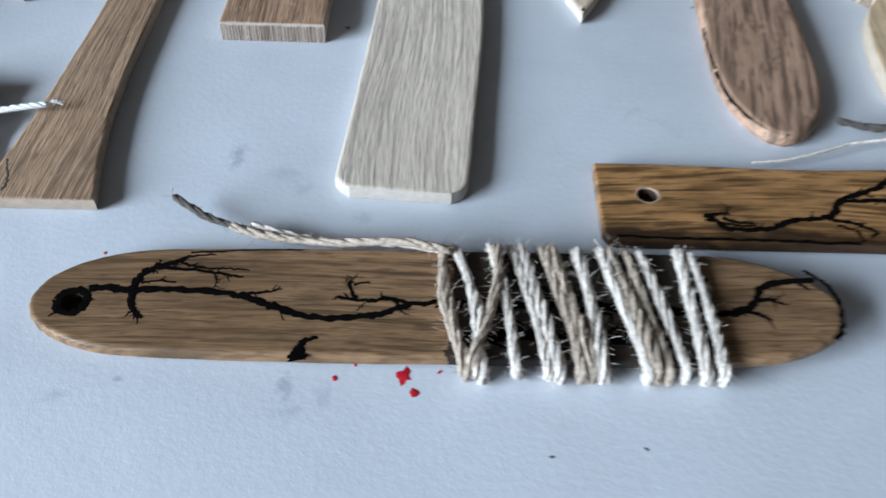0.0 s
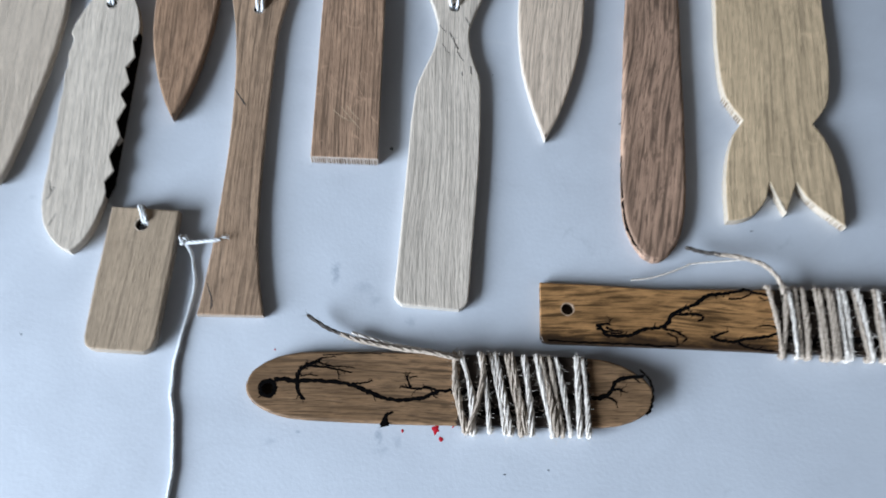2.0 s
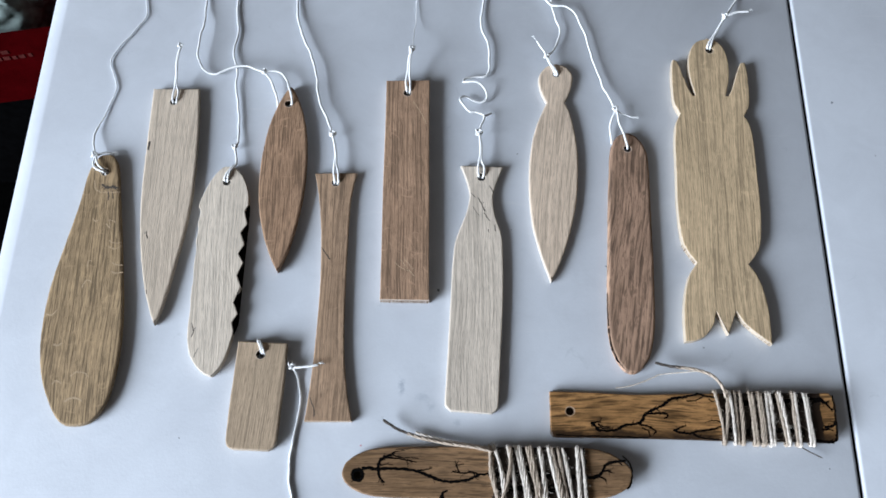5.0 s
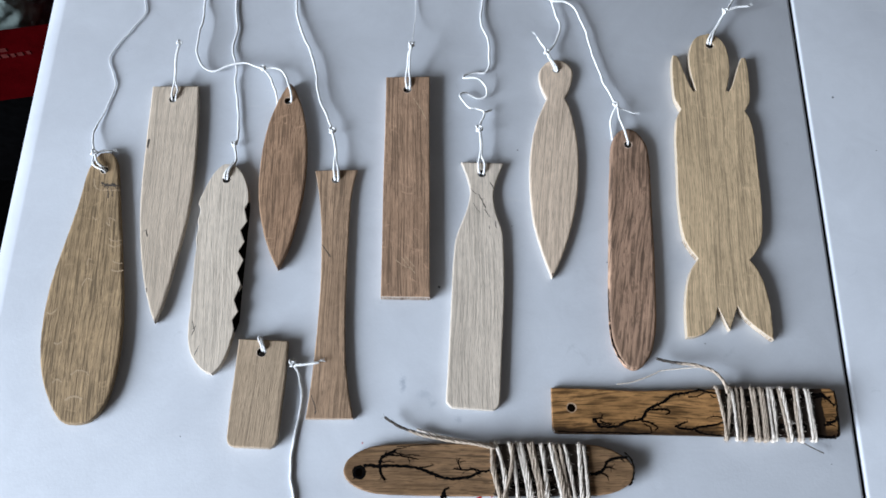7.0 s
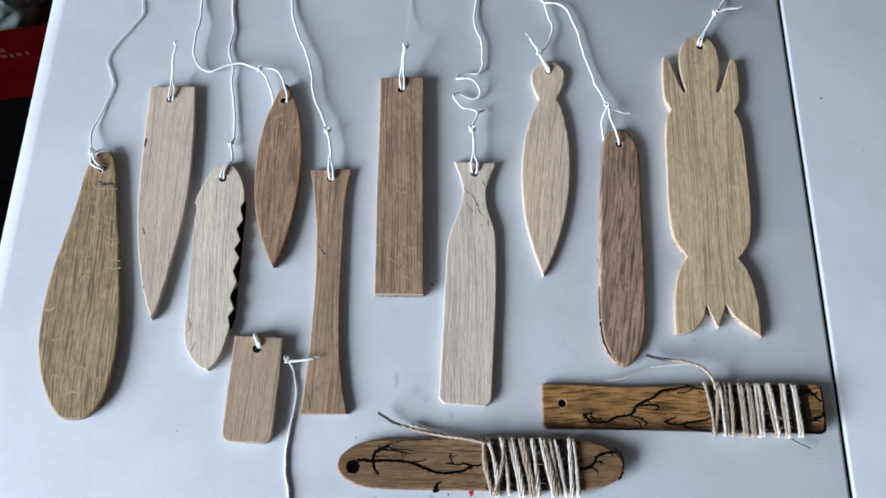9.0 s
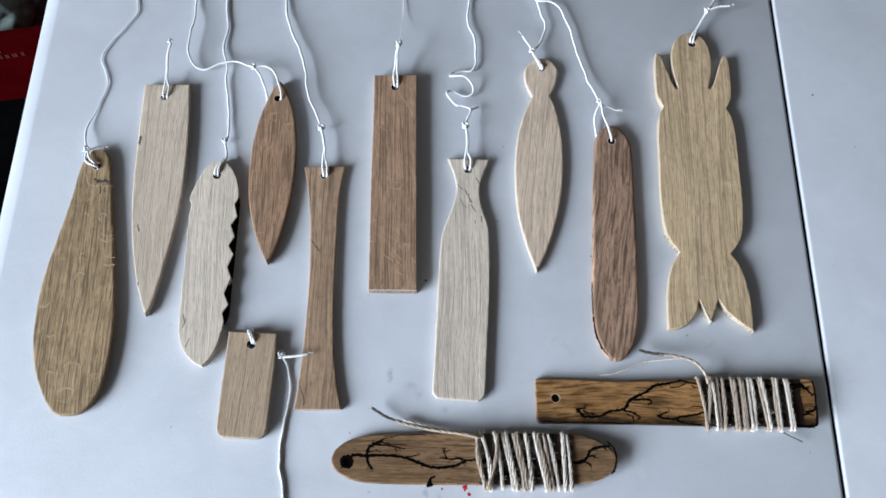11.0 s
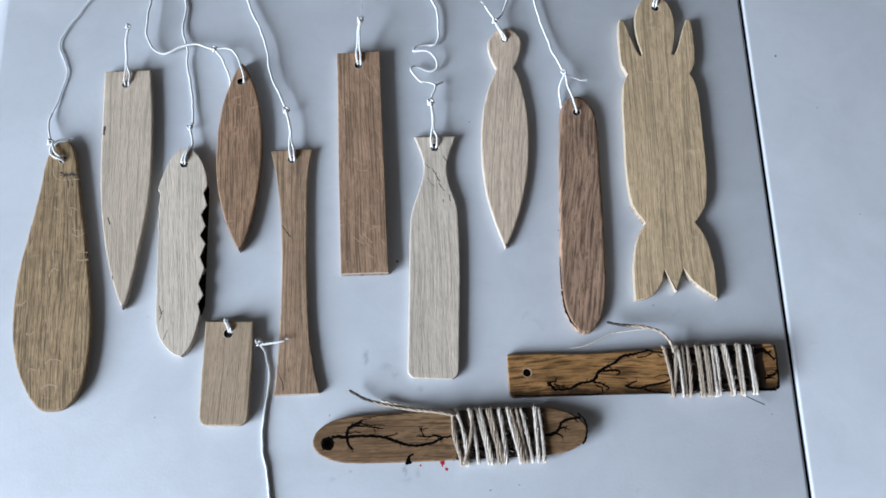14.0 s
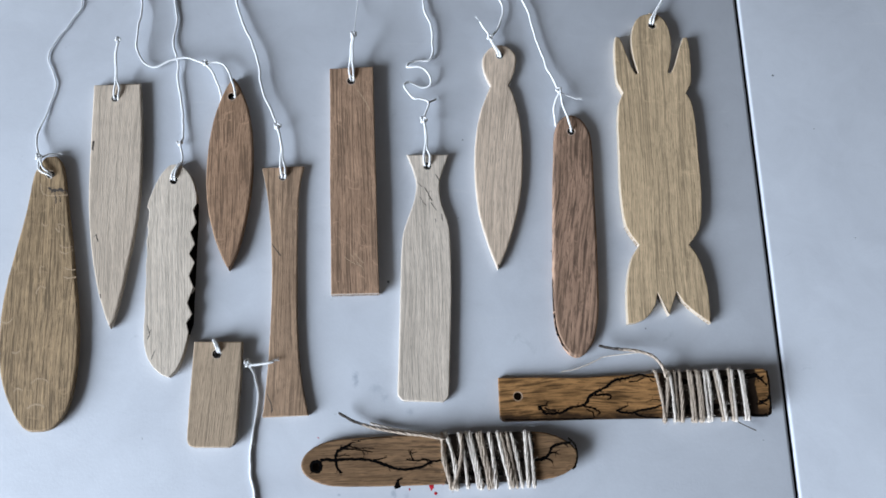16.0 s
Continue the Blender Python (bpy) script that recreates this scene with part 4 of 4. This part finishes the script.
checks(paddle, [(0.7, 0.5, 0, 0, [(-226.1, 377.9), (-224.5, 372.0), (-221.7, 369.2), (-215.8, 368.6), (-205.4, 368.9)]), (0.7, 0.4, 0, 0, [(-207.6, 330.2), (-204.4, 328.4), (-198.5, 328.8)]), (0.8, 0.4, 0, 0, [(-207.3, 325.4), (-202.9, 323.9), (-197.6, 326.3)]), (0.9, 0.6, 0, 0, [(-202.5, 306.1), (-198.6, 305.0), (-193.8, 306.0)]), (0.8, 0.5, 0, 0, [(-202.8, 313.1), (-198.8, 311.3), (-194.5, 311.4)]), (1.0, 0.5, 0, 0, [(-243.0, 273.1), (-238.6, 272.9), (-235.7, 276.6)]), (1.2, 0.8, 0, 0, [(-233.7, 251.5), (-230.8, 250.9), (-227.9, 252.5)]), (0.8, 0.5, 0, 0, [(-221.0, 293.5), (-219.0, 299.0), (-214.4, 298.0)]), (0.7, 0.4, 0, 0, [(-219.9, 309.2), (-219.9, 313.9), (-217.7, 313.7)]), (0.8, 0.5, 0, 0, [(-218.3, 229.3), (-213.9, 232.6), (-208.0, 231.3), (-205.5, 228.9)]), (1.4, 1.0, 0, 0, [(-218.8, 211.5), (-216.4, 214.0), (-211.6, 214.5), (-207.4, 212.5)]), (0.8, 0.5, 0, 0, [(-229.7, 223.4), (-227.3, 226.0), (-223.3, 224.2)]), (0.7, 0.4, 0, 0, [(-211.9, 343.1), (-208.4, 340.0), (-210.1, 346.5), (-205.2, 344.1)]), (0.6, 0.4, 0, 0, [(-222.2, 347.0), (-219.7, 344.9), (-217.6, 346.3)])], 34, 5.525, M_PALE, "pale ray figure")
checks(knife, [(1.6, 1.0, 1, 2, [(-190.2, 412.3), (-190.4, 408), (-190.2, 405)]), (0.6, 0.9, 1, 2, [(-182.3, 338.4), (-181.4, 335), (-180.3, 332.6)]), (0.8, 0.5, 0, 0, [(-175.6, 293), (-175.3, 291.5), (-175, 290)])], 35, 5.02, M_CHECK, "dark nicks by the edge")
checks(serrated, [(0.4, 0.6, 1, 3, [(-140, 269.5), (-138.8, 266), (-138, 263.3)]), (0.5, 0.3, 0, 0, [(-135.5, 244.5), (-134.4, 248), (-133.2, 251.4)]), (0.5, 0.4, 0, 0, [(-139, 259), (-138.2, 262), (-137, 266)])], 36, 6.02, M_CHECK, "dark checks in the grain")
checks(strip, [(0.5, 0.4, 0, 0, [(9.7, 452.4), (15.8, 442.9), (20.6, 433)]), (0.5, 0.3, 0, 0, [(0.9, 317.9), (6, 314), (11.5, 311.6)]), (0.4, 0.3, 0, 0, [(5, 320.3), (10, 314), (15.7, 307.3)]), (0.4, 0.3, 0, 0, [(8, 321), (12, 316), (15, 313)])], 37, 7.02, M_PALE, "pale ray figure")
checks(dark, [(1.5, 2.2, 1, 2, [(154.1, 273.4), (154.7, 269.2), (155.5, 262.6), (156.9, 256.8)]), (1.8, 1.4, 1, 2, [(156.9, 256.8), (158.6, 251.9), (160.8, 248.3)]), (1.2, 0.8, 1, 2, [(160.8, 248.3), (163.8, 244.7), (168.1, 242.4), (172.1, 242.9)]), (0.5, 0.8, 0, 0, [(154.5, 299.7), (153.9, 286.9), (154.1, 275.0)])], 38, 5.0, M_CHAR, "dark bark left on the edge")


M_TICK = plain("brown_tick", (0.13, 0.085, 0.055), 0.8, 300, 0.3, 0.2, 0.1)


checks(paddle, [(1.4, 0.8, 3, 3, [(-220.5, 374.6), (-218.4, 373.8), (-217.0, 371.6)]), (1.6, 1.0, 3, 3, [(-216.9, 373.8), (-215.1, 372.2), (-213.8, 373.4)]), (1.8, 1.2, 3, 3, [(-213.2, 371.7), (-212.2, 373.5), (-210.5, 372.3)]), (1.2, 0.8, 2, 3, [(-210.5, 374.0), (-209.3, 372.3), (-207.9, 372.9)]), (0.5, 0.8, 1, 2, [(-215.3, 370.5), (-214.0, 367.2), (-213.6, 362.1)]), (0.4, 0.6, 0, 0, [(-212.3, 370.6), (-210.9, 366.4), (-210.7, 363.4)])], 33, 5.52, M_CHECK, "dark broken streaks of a small knot")


def saw_marks(thing_ob, a, b, count, thick, out, seed, material):
    """Short dark scorch ticks across a sawn side, from a to b in the thing's own plan (mm)."""
    rnd = random.Random(seed)
    verts, faces = [], []
    dx, dy = b[0] - a[0], b[1] - a[1]
    length = math.hypot(dx, dy)
    ux, uy = dx / length, dy / length
    for k in range(count):
        m = (k + rnd.uniform(0.2, 0.8)) / count * length
        w = length / count * rnd.uniform(0.09, 0.22)
        z0, z1 = 0.3, thick - rnd.uniform(0.5, 1.0)
        first = len(verts)
        for e, z in ((-w, z0), (w, z0), (w, z1), (-w, z1)):
            verts.append(((a[0] + ux * (m + e) + out[0]) * MM, (a[1] + uy * (m + e) + out[1]) * MM, z * MM))
        faces.append((first, first + 1, first + 2, first + 3))
    me = bpy.data.meshes.new("scorched_edge")
    me.from_pydata(verts, [], faces)
    tagged(part_mesh("scorched_edge", me, material, thing_ob, "dark scorched saw marks", 0), kind="stuff")


saw_marks(strip, (-17.2, -181.7), (17.2, -182.1), 30, 7, (0, -0.25), 51, M_TICK)
saw_marks(big, (30.2, -254.6), (11.4, -239.4), 16, 6, (-0.2, -0.35), 52, M_TICK)
saw_marks(big, (-20.3, -195.2), (-29.3, -181.5), 12, 6, (-0.35, -0.3), 53, M_TICK)
saw_marks(board, (-0.4 + 14, -0.1), (-14, -0.3), 14, 3.8, (0, 0.25), 54, M_TICK)


# ---- jute twine wound round the two burnt blades ----
def wind(thing_ob, turns, top_y, bot_y, thick, diameter, seed, tails, doubled=0.0):
    """Turns of twine over the face: each crosses from the far edge to the near edge, goes round both and lies flat below."""
    rnd = random.Random(seed)
    inv = thing_ob.matrix_world.inverted()
    r = diameter / 2
    first = None
    full = []
    for turn in turns:
        full.append(turn)
        if rnd.random() < doubled:
            full.append((turn[0] + diameter * rnd.uniform(0.6, 0.9), turn[1] + diameter * rnd.uniform(0.5, 1.0), turn[2] + rnd.uniform(-0.5, 0.5), turn[3] + rnd.uniform(0.1, 0.4)))
    for i, (xt, xb, bow, lift) in enumerate(full):
        jt, jb = rnd.uniform(-0.4, 0.4), rnd.uniform(-0.5, 0.3)
        hi = thick + r * (0.95 + lift)
        pts = [(xt - 1.6, top_y - 4.0, -r), (xt - 1.0, top_y - 0.6, -r), (xt - 0.6, top_y + r * 0.8 + jt, 0.2), (xt - 0.3, top_y + r + jt, thick * 0.6), (xt, top_y + r * 0.2 + jt, hi - 0.3),
               (xt + (xb - xt) * 0.25 + bow, top_y + (bot_y - top_y) * 0.25, hi), (xt + (xb - xt) * 0.6 + bow * 1.2, top_y + (bot_y - top_y) * 0.6, hi),
               (xb, bot_y - r * 0.2 + jb, hi - 0.3), (xb + 0.3, bot_y - r + jb, thick * 0.6), (xb + 0.6, bot_y - r * 0.8 + jb, 0.2), (xb + 1.0, bot_y + 0.6, -r), (xb + 1.6, bot_y + 4.0, -r)]
        me = cord_mesh("twine_turn", [smooth_path(pts, 7)], diameter * MM * rnd.uniform(0.85, 1.2), 4, rnd.uniform(7.0, 11.0), 4.5, seed * 50 + i, 5, 0.3, 0.26, 0.225)
        me.transform(inv)
        pale = rnd.random() < (0.65 if thing_ob is oval else 0.35)
        ob = part_mesh("twine_turn" if first else "twine", me, M_JUTE_PALE if pale else M_JUTE, first or thing_ob, "" if first else "coarse natural jute twine wound in slanting turns", 60)
        first = first or ob
    for k, (pts, d, material) in enumerate(tails):
        me = cord_mesh("twine_tail", [smooth_path(pts, 9)], d * MM, 3, 7.0, 1.3, seed * 90 + k, 6, 0.18, 0.21, 0.30)
        me.transform(inv)
        part_mesh("twine_tail", me, material, first, "", 60)


wind(oval, [(69.9, 75.7, -1.2, 0), (72.6, 79.3, 1.6, 0), (83.2, 78.0, 1.5, 0.9), (82.0, 87.1, 0.6, 0.4), (87.0, 94.2, 0.4, 0), (89.5, 96.7, 0, 0.1), (94.8, 101.7, 0.3, 0), (96.9, 104.0, 0, 0.1), (103.1, 106.5, 0.4, 0), (109.0, 116.3, 0, 0), (111.0, 118.2, 0.3, 0.1), (115.2, 121.1, 0, 0), (118.5, 124.7, 0.3, 0), (128.2, 129.2, 0, 0), (130.9, 133.1, 0.4, 0.2)],
     188.6, 154.6, 3.6, 2.8, 3, [
         ([(72, 187, 5.5), (69.9, 186.6, 7.0), (62, 188.2, 7.4), (55.3, 189.2, 6.6), (40, 191.5, 3.4), (24, 194.8, 2.0), (14, 197.8, 2.6)], 2.4, M_JUTE),
         ([(19, 196.2, 2.3), (9.1, 199.5, 3.0), (3, 202.6, 4.0), (-2.6, 206, 5.0)], 2.2, M_JUTE_DARK),
         ([(72, 188, 4.5), (58, 190.2, 5.2), (44, 192.6, 2.6), (32.3, 195.0, 1.5), (19.5, 198.5, 2.5)], 2.2, M_JUTE_PALE)])
wind(board, [(224.5, 228.4, 0.6, 0.3), (233.4, 229.2, 0.3, 0), (234.2, 235.7, 0.4, 0.5), (237.8, 237.9, 0, 0), (241.7, 241.2, 0.3, 0), (248.0, 248.9, 0.3, 0), (249.8, 250.7, 0, 0.2), (254.0, 254.6, 0.4, 0), (255.5, 256.2, 0.2, 0.2), (259.6, 260.0, -0.3, 0), (261.7, 262.1, 0.4, 0), (266.9, 270.4, 0, 0), (268.7, 272.2, 0.4, 0.1), (277.5, 277.7, -0.2, 0), (279.1, 279.3, 0, 0.3), (285.4, 286.5, 0.4, 0), (287.1, 288.6, -0.2, 0)],
     229.6, 197.0, 3.8, 2.5, 4, [
         ([(231, 226, 7.5), (230, 231, 8.5), (227, 237.5, 7.5), (222, 242.5, 6), (212, 246, 5), (203.8, 247.2, 4), (199, 247.8, 3.7)], 2.3, M_JUTE),
         ([(203, 247.3, 4), (194, 248.5, 3.5), (185, 250.4, 4.5)], 2.2, M_JUTE_DARK),
         ([(214.0, 245.0, 4.0), (189.7, 242.7, 2.0), (184.2, 240.6, 2.0), (175.9, 237.0, 2.0), (166.3, 233.8, 2.0), (157.1, 232.5, 2.0)], 1.0, M_JUTE_PALE),
         ([(279.4, 197.5, 2.5), (280.4, 195.7, 0.5), (284.6, 192.7, 0.5), (289.6, 190.2, 0.5), (294.2, 188.0, 0.5)], 0.8, M_JUTE_DARK)])

# the twine beneath lifts the wound ends off the table
for wound, pivot, run, lift in ((oval, -26.0, 125.0, 2.6), (board, 113.0, 145.0, 2.4)):
    turn = Matrix.Rotation(-math.atan2(lift, run), 4, "Y")
    hinge = Vector((pivot * MM, 0, 0))
    wound.matrix_world = Matrix.Translation(hinge + Vector((-0.0004, -0.0004, 0.0))) @ turn @ Matrix.Translation(-hinge) @ wound.matrix_world

# ---- white cords tied through the holes ----
add_string(paddle, [
    [(-219.6, 384.0, 2), (-219.5, 384.5, 6.8), (-224.5, 387.0, 7.6), (-229.5, 391.4, 5.5), (-231, 397, 4), (-230.2, 401, 5)],
    [(-219.6, 386.0, 2.5), (-220.5, 387, 7), (-226, 392, 7.6), (-229.5, 399, 6)],
    [(-230, 399.5, 5), (-224, 402.5, 4.5), (-217.5, 403, 3)],
    [(-230.2, 401, 5), (-234, 412, 4), (-234.5, 419, 3), (-233.4, 426, 2)],
], [(-230.2, 400, 5.2, 2.2)], 1.50, 1, frayed=[(-217.5, 403, 3, 0.9, 0.1)])
add_string(paddle, [[(-233.8, 423.0, 2.4), (-230.1, 438.0, 1.0), (-225.1, 460.0, 1.0), (-228.8, 472.9, 1.0), (-233.2, 484.3, 1.0), (-232.5, 491.2, 1.0), (-226.6, 503.1, 1.0), (-219.3, 515.7, 1.0), (-211.2, 529.7, 1.0), (-212.3, 537.9, 1.0), (-215.4, 560.4, 1.0), (-216.0, 600.0, 0.8)]], (), 0.95, 20, "thin loose white cord lying on the table")
add_string(knife, [
    [(-177.6, 447.5, 2), (-177.8, 449.5, 5.6), (-178.2, 456, 6.6), (-177, 463, 8), (-177, 472, 11), (-177, 480, 14), (-174.6, 491, 17)],
    [(-175.8, 447.5, 2), (-175, 449.5, 5.6), (-174.4, 456, 6.6), (-176, 463, 8), (-176.4, 472, 11), (-176.4, 480, 14), (-174.2, 491, 17)],
], [(-174.3, 491.5, 17, 1.8)], 1.4, 2)
add_string(leaf, [
    [(-87, 449.4, 2), (-85, 449, 6.6), (-85.5, 454, 7.6), (-88, 462, 7), (-93.1, 473.5, 6), (-100.2, 478.1, 6), (-109.5, 477, 6)],
    [(-97, 447, 0.9), (-97, 451, 2.0), (-99.5, 460, 4), (-104, 470, 5.5), (-109.5, 477, 6)],
    [(-109.5, 477, 6), (-122.9, 481.8, 6), (-136.2, 480.8, 5), (-149.1, 475.8, 3), (-158.5, 480, 3), (-163.8, 491.8, 5), (-163.5, 510.6, 6), (-162, 521.6, 5), (-164, 545, 2), (-166, 600, 1)],
], [(-109.5, 477, 6, 2.0)], 1.60, 3)
add_string(serrated, [
    [(-128, 380.5, 2), (-127.5, 382.5, 6.8), (-126.6, 389, 7.2), (-123, 395.5, 5), (-124, 403, 4), (-125.6, 410, 4), (-124.3, 416, 3), (-125, 430, 2), (-127, 444, 2), (-130.9, 464, 2.2), (-131.7, 480, 3), (-136.8, 498, 2), (-134.7, 517, 1.5), (-138, 540, 1.2), (-139, 600, 1)],
    [(-129.5, 380.5, 2), (-130, 382.5, 6.6), (-128.5, 388, 7), (-124.5, 395, 5)],
], [(-125.6, 410.5, 4, 1.8)], 1.60, 4)
add_string(handle, [
    [(-47.6, 382.5, 2), (-48, 385, 5.6), (-48.8, 391, 6), (-48.8, 398, 6), (-48.6, 406, 6), (-51.4, 422, 6)],
    [(-45.8, 382.5, 2), (-45, 385, 5.6), (-45.6, 391, 6), (-47.4, 398, 6), (-48.2, 406, 6.4), (-51.4, 422, 6)],
    [(-51.6, 422, 6), (-56, 434, 6), (-61.2, 446, 5), (-65, 456, 5), (-66.8, 466, 5), (-68.3, 476.5, 5), (-72, 489, 5), (-75.9, 500, 4), (-81.9, 513.4, 4), (-87.3, 529.7, 3), (-89.2, 545, 2), (-90, 600, 1)],
], [(-51.6, 423, 6, 2.2)], 1.70, 5)
add_string(strip, [
    [(3.6, 461, 3), (3.2, 464, 7.8), (2.8, 470, 8.4), (3.4, 477, 9), (4.2, 486, 12), (6.4, 495, 16)],
    [(5.4, 461, 3), (6, 464, 7.8), (6.2, 470, 8.4), (5.2, 477, 9.4), (5.4, 486, 12), (6.8, 495, 16)],
], [(6.8, 495, 16, 2.2)], 1.60, 6, frayed=[(7.5, 496, 16, 0.8, 0.4)])
add_string(strip, [[(6.8, 495, 16), (7.2, 503, 14), (7.6, 515, 8), (8.4, 530, 3), (8.5, 560, 1), (8, 605, 1)]], (), 0.55, 21, "single thin white thread rising from the knot")
add_string(bottle, [
    [(61.3, 390.4, 2), (60.2, 393, 5.6), (60.2, 399, 6.2), (61.6, 405, 6.6), (61.4, 415, 7), (60.8, 425, 8)],
    [(63.4, 390.4, 2), (64.6, 393, 5.6), (64.6, 399, 6.2), (62.8, 405, 6.6), (62.2, 415, 7), (60.8, 425, 8)],
    [(60.8, 426, 8), (62, 434, 7), (64.5, 442.5, 6), (58, 445.4, 6.5), (52.7, 446.2, 7), (47.5, 453, 6), (45.8, 458, 5), (50, 461.5, 3), (59, 457.5, 2), (66, 459, 3), (66.5, 464.5, 5), (62, 470, 7), (57.9, 472, 8), (51, 472.6, 7), (47.8, 474, 5), (50, 478.5, 2), (58, 481, 1.5), (65, 481, 2), (67.8, 485, 2.5), (68.6, 496, 3), (67.6, 511, 3), (61.8, 527, 3), (62.8, 544.8, 2), (64.6, 567, 2), (64, 600, 1)],
    [(64.5, 442.5, 6), (68, 445.5, 3), (70.5, 447.5, 2)],
], [(60.8, 426.5, 8, 2.4)], 1.60, 7)
add_string(fish, [
    [(121.4, 482.5, 2), (122.4, 483.4, 5.6), (119.6, 489, 6.4), (117, 494, 6.4), (114.6, 497.8, 7)],
    [(120.6, 482.5, 2), (120.4, 484.4, 5.6), (118.2, 490, 6.2), (115.6, 494, 6.4), (114.6, 497.8, 7)],
    [(114.6, 498, 7), (110.5, 505, 8), (106.4, 512, 8)],
    [(114.6, 498, 7), (117.5, 502.5, 5), (121.0, 508.0, 4), (124.6, 517.4, 4), (126.1, 526.6, 4), (123.1, 534.8, 4), (120.6, 545.8, 4), (119.1, 562, 3), (117, 600, 1)],
], [(114.6, 498, 7, 2.2)], 1.60, 8, frayed=[(106.4, 512, 8, -0.5, 0.8)])
add_string(dark, [
    [(175, 418.0, 3), (174.2, 419.5, 7.2), (172.6, 426, 8), (170.8, 433, 7.6), (169, 442, 7), (167.4, 450.5, 7)],
    [(164, 423.7, 1), (163.4, 427, 2), (162.4, 436, 4), (164, 444, 6), (167.4, 450.5, 7)],
    [(167.4, 450.5, 7), (160.2, 468.3, 5), (156, 482, 4), (152.3, 494.4, 4), (149, 509, 4), (146.5, 521.2, 4), (142, 534, 4), (138, 543.5, 4), (131, 548, 5), (124, 549, 5), (119, 551, 4), (112, 565, 2), (108, 600, 1)],
], [(167.4, 451, 7, 2.0)], 1.60, 9)
add_string(dark, [[(167.4, 451, 6.5), (173, 447.5, 6), (181.3, 444.5, 6)]], (), 0.8, 19, frayed=[(181.3, 444.5, 6, 0.9, -0.2)])
add_string(big, [
    [(245, 510, 2), (244.6, 511.4, 6.8), (247, 517, 7.2), (250.7, 523, 6.4), (255, 531, 7), (260.7, 539.2, 9)],
    [(246.6, 510, 2), (247, 512, 6.8), (249, 518, 7.2), (252, 524, 6.4), (256, 532, 7), (260.7, 539.2, 9)],
    [(260.7, 539.4, 9), (269, 543, 10), (280, 544.7, 10)],
    [(260.7, 539.4, 9), (265, 547, 6), (271, 556, 3), (280, 575, 1), (288, 605, 1)],
], [(260.7, 539.4, 9, 2.2)], 1.70, 10, frayed=[(280, 544.7, 10, 0.95, 0.2)])
add_string(tag, [
    [(-89.2, 249.5, 2), (-89.6, 251, 6.6), (-91, 255, 7.4), (-92.6, 258.2, 6.4), (-93, 259.6, 3.5), (-92, 259.4, 1.0)],
    [(-87.6, 249.5, 2), (-88, 251, 6.6), (-89.8, 255, 7.4), (-91.4, 258.4, 6.4), (-91.8, 259.6, 3.5), (-91, 259.4, 1.0)],
    [(-69.0, 246, 1), (-67, 243.5, 2.5), (-68.1, 240.9, 4), (-62, 240.5, 5.5), (-54, 241.6, 6.5), (-49.5, 242.2, 6.6)],
    [(-67.6, 241, 3.5), (-64, 236, 2), (-62.6, 231.6, 1), (-60.5, 219.6, 1), (-62, 204, 1), (-64, 181, 1), (-63.8, 166, 1), (-60, 148, 1), (-58, 120, 1), (-62, 80, 1)],
], [(-67.9, 241, 4, 2.2)], 1.80, 11, frayed=[(-49.5, 242.2, 6.6, 0.97, 0.2)])

# ---- beside the table: an added near-black crate, a red carton on it, a plastic bag in the carton ----
crate = thing("added_crate", -0.62, 0.86, FLOOR_Z, 0, "near-black crate added to hold up the carton", "crate")
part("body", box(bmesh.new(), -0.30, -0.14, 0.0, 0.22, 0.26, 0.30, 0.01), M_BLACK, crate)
carton = thing("carton", -0.632, 0.79, FLOOR_Z + 0.30, 11, "open red cardboard carton with a faded printed side", "carton")
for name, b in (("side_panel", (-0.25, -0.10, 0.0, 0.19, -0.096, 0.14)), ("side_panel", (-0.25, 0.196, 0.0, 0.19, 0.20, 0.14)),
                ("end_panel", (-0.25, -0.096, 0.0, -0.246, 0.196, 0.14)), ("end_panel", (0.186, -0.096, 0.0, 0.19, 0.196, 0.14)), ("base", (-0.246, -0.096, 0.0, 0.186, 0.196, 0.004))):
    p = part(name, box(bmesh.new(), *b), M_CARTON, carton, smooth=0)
rnd = random.Random(77)
for row in range(2):
    x = 0.02 + row * 0.014
    while x < 0.135 - row * 0.03:
        w = rnd.uniform(0.004, 0.009)
        low = 0.092 + row * 0.012 + rnd.uniform(-0.0008, 0.0008)
        part("print_bar", box(bmesh.new(), x, -0.1008, low, x + w, -0.1002, low + 0.0065), M_PRINT, carton, "faded printed bar", 0)
        x += w + rnd.uniform(0.0025, 0.006)
bag = thing("plastic_bag", -0.606, 0.835, FLOOR_Z + 0.305, 11, "crumpled pale green translucent plastic bag in the carton", "bag")
bm = bmesh.new()
bmesh.ops.create_icosphere(bm, subdivisions=6, radius=1.0)
for v in bm.verts:
    q = v.co.copy()
    f = 1 + 0.16 * noise.noise(q * 2.2) + 0.16 * abs(noise.noise(q * 4.5)) + 0.08 * abs(noise.noise(q * 10))
    v.co = Vector((q.x * 0.150 * f, q.y * 0.112 * f, max(0.0, 0.085 + q.z * 0.115 * f)))
part("bag_film", bm, M_BAG, bag)
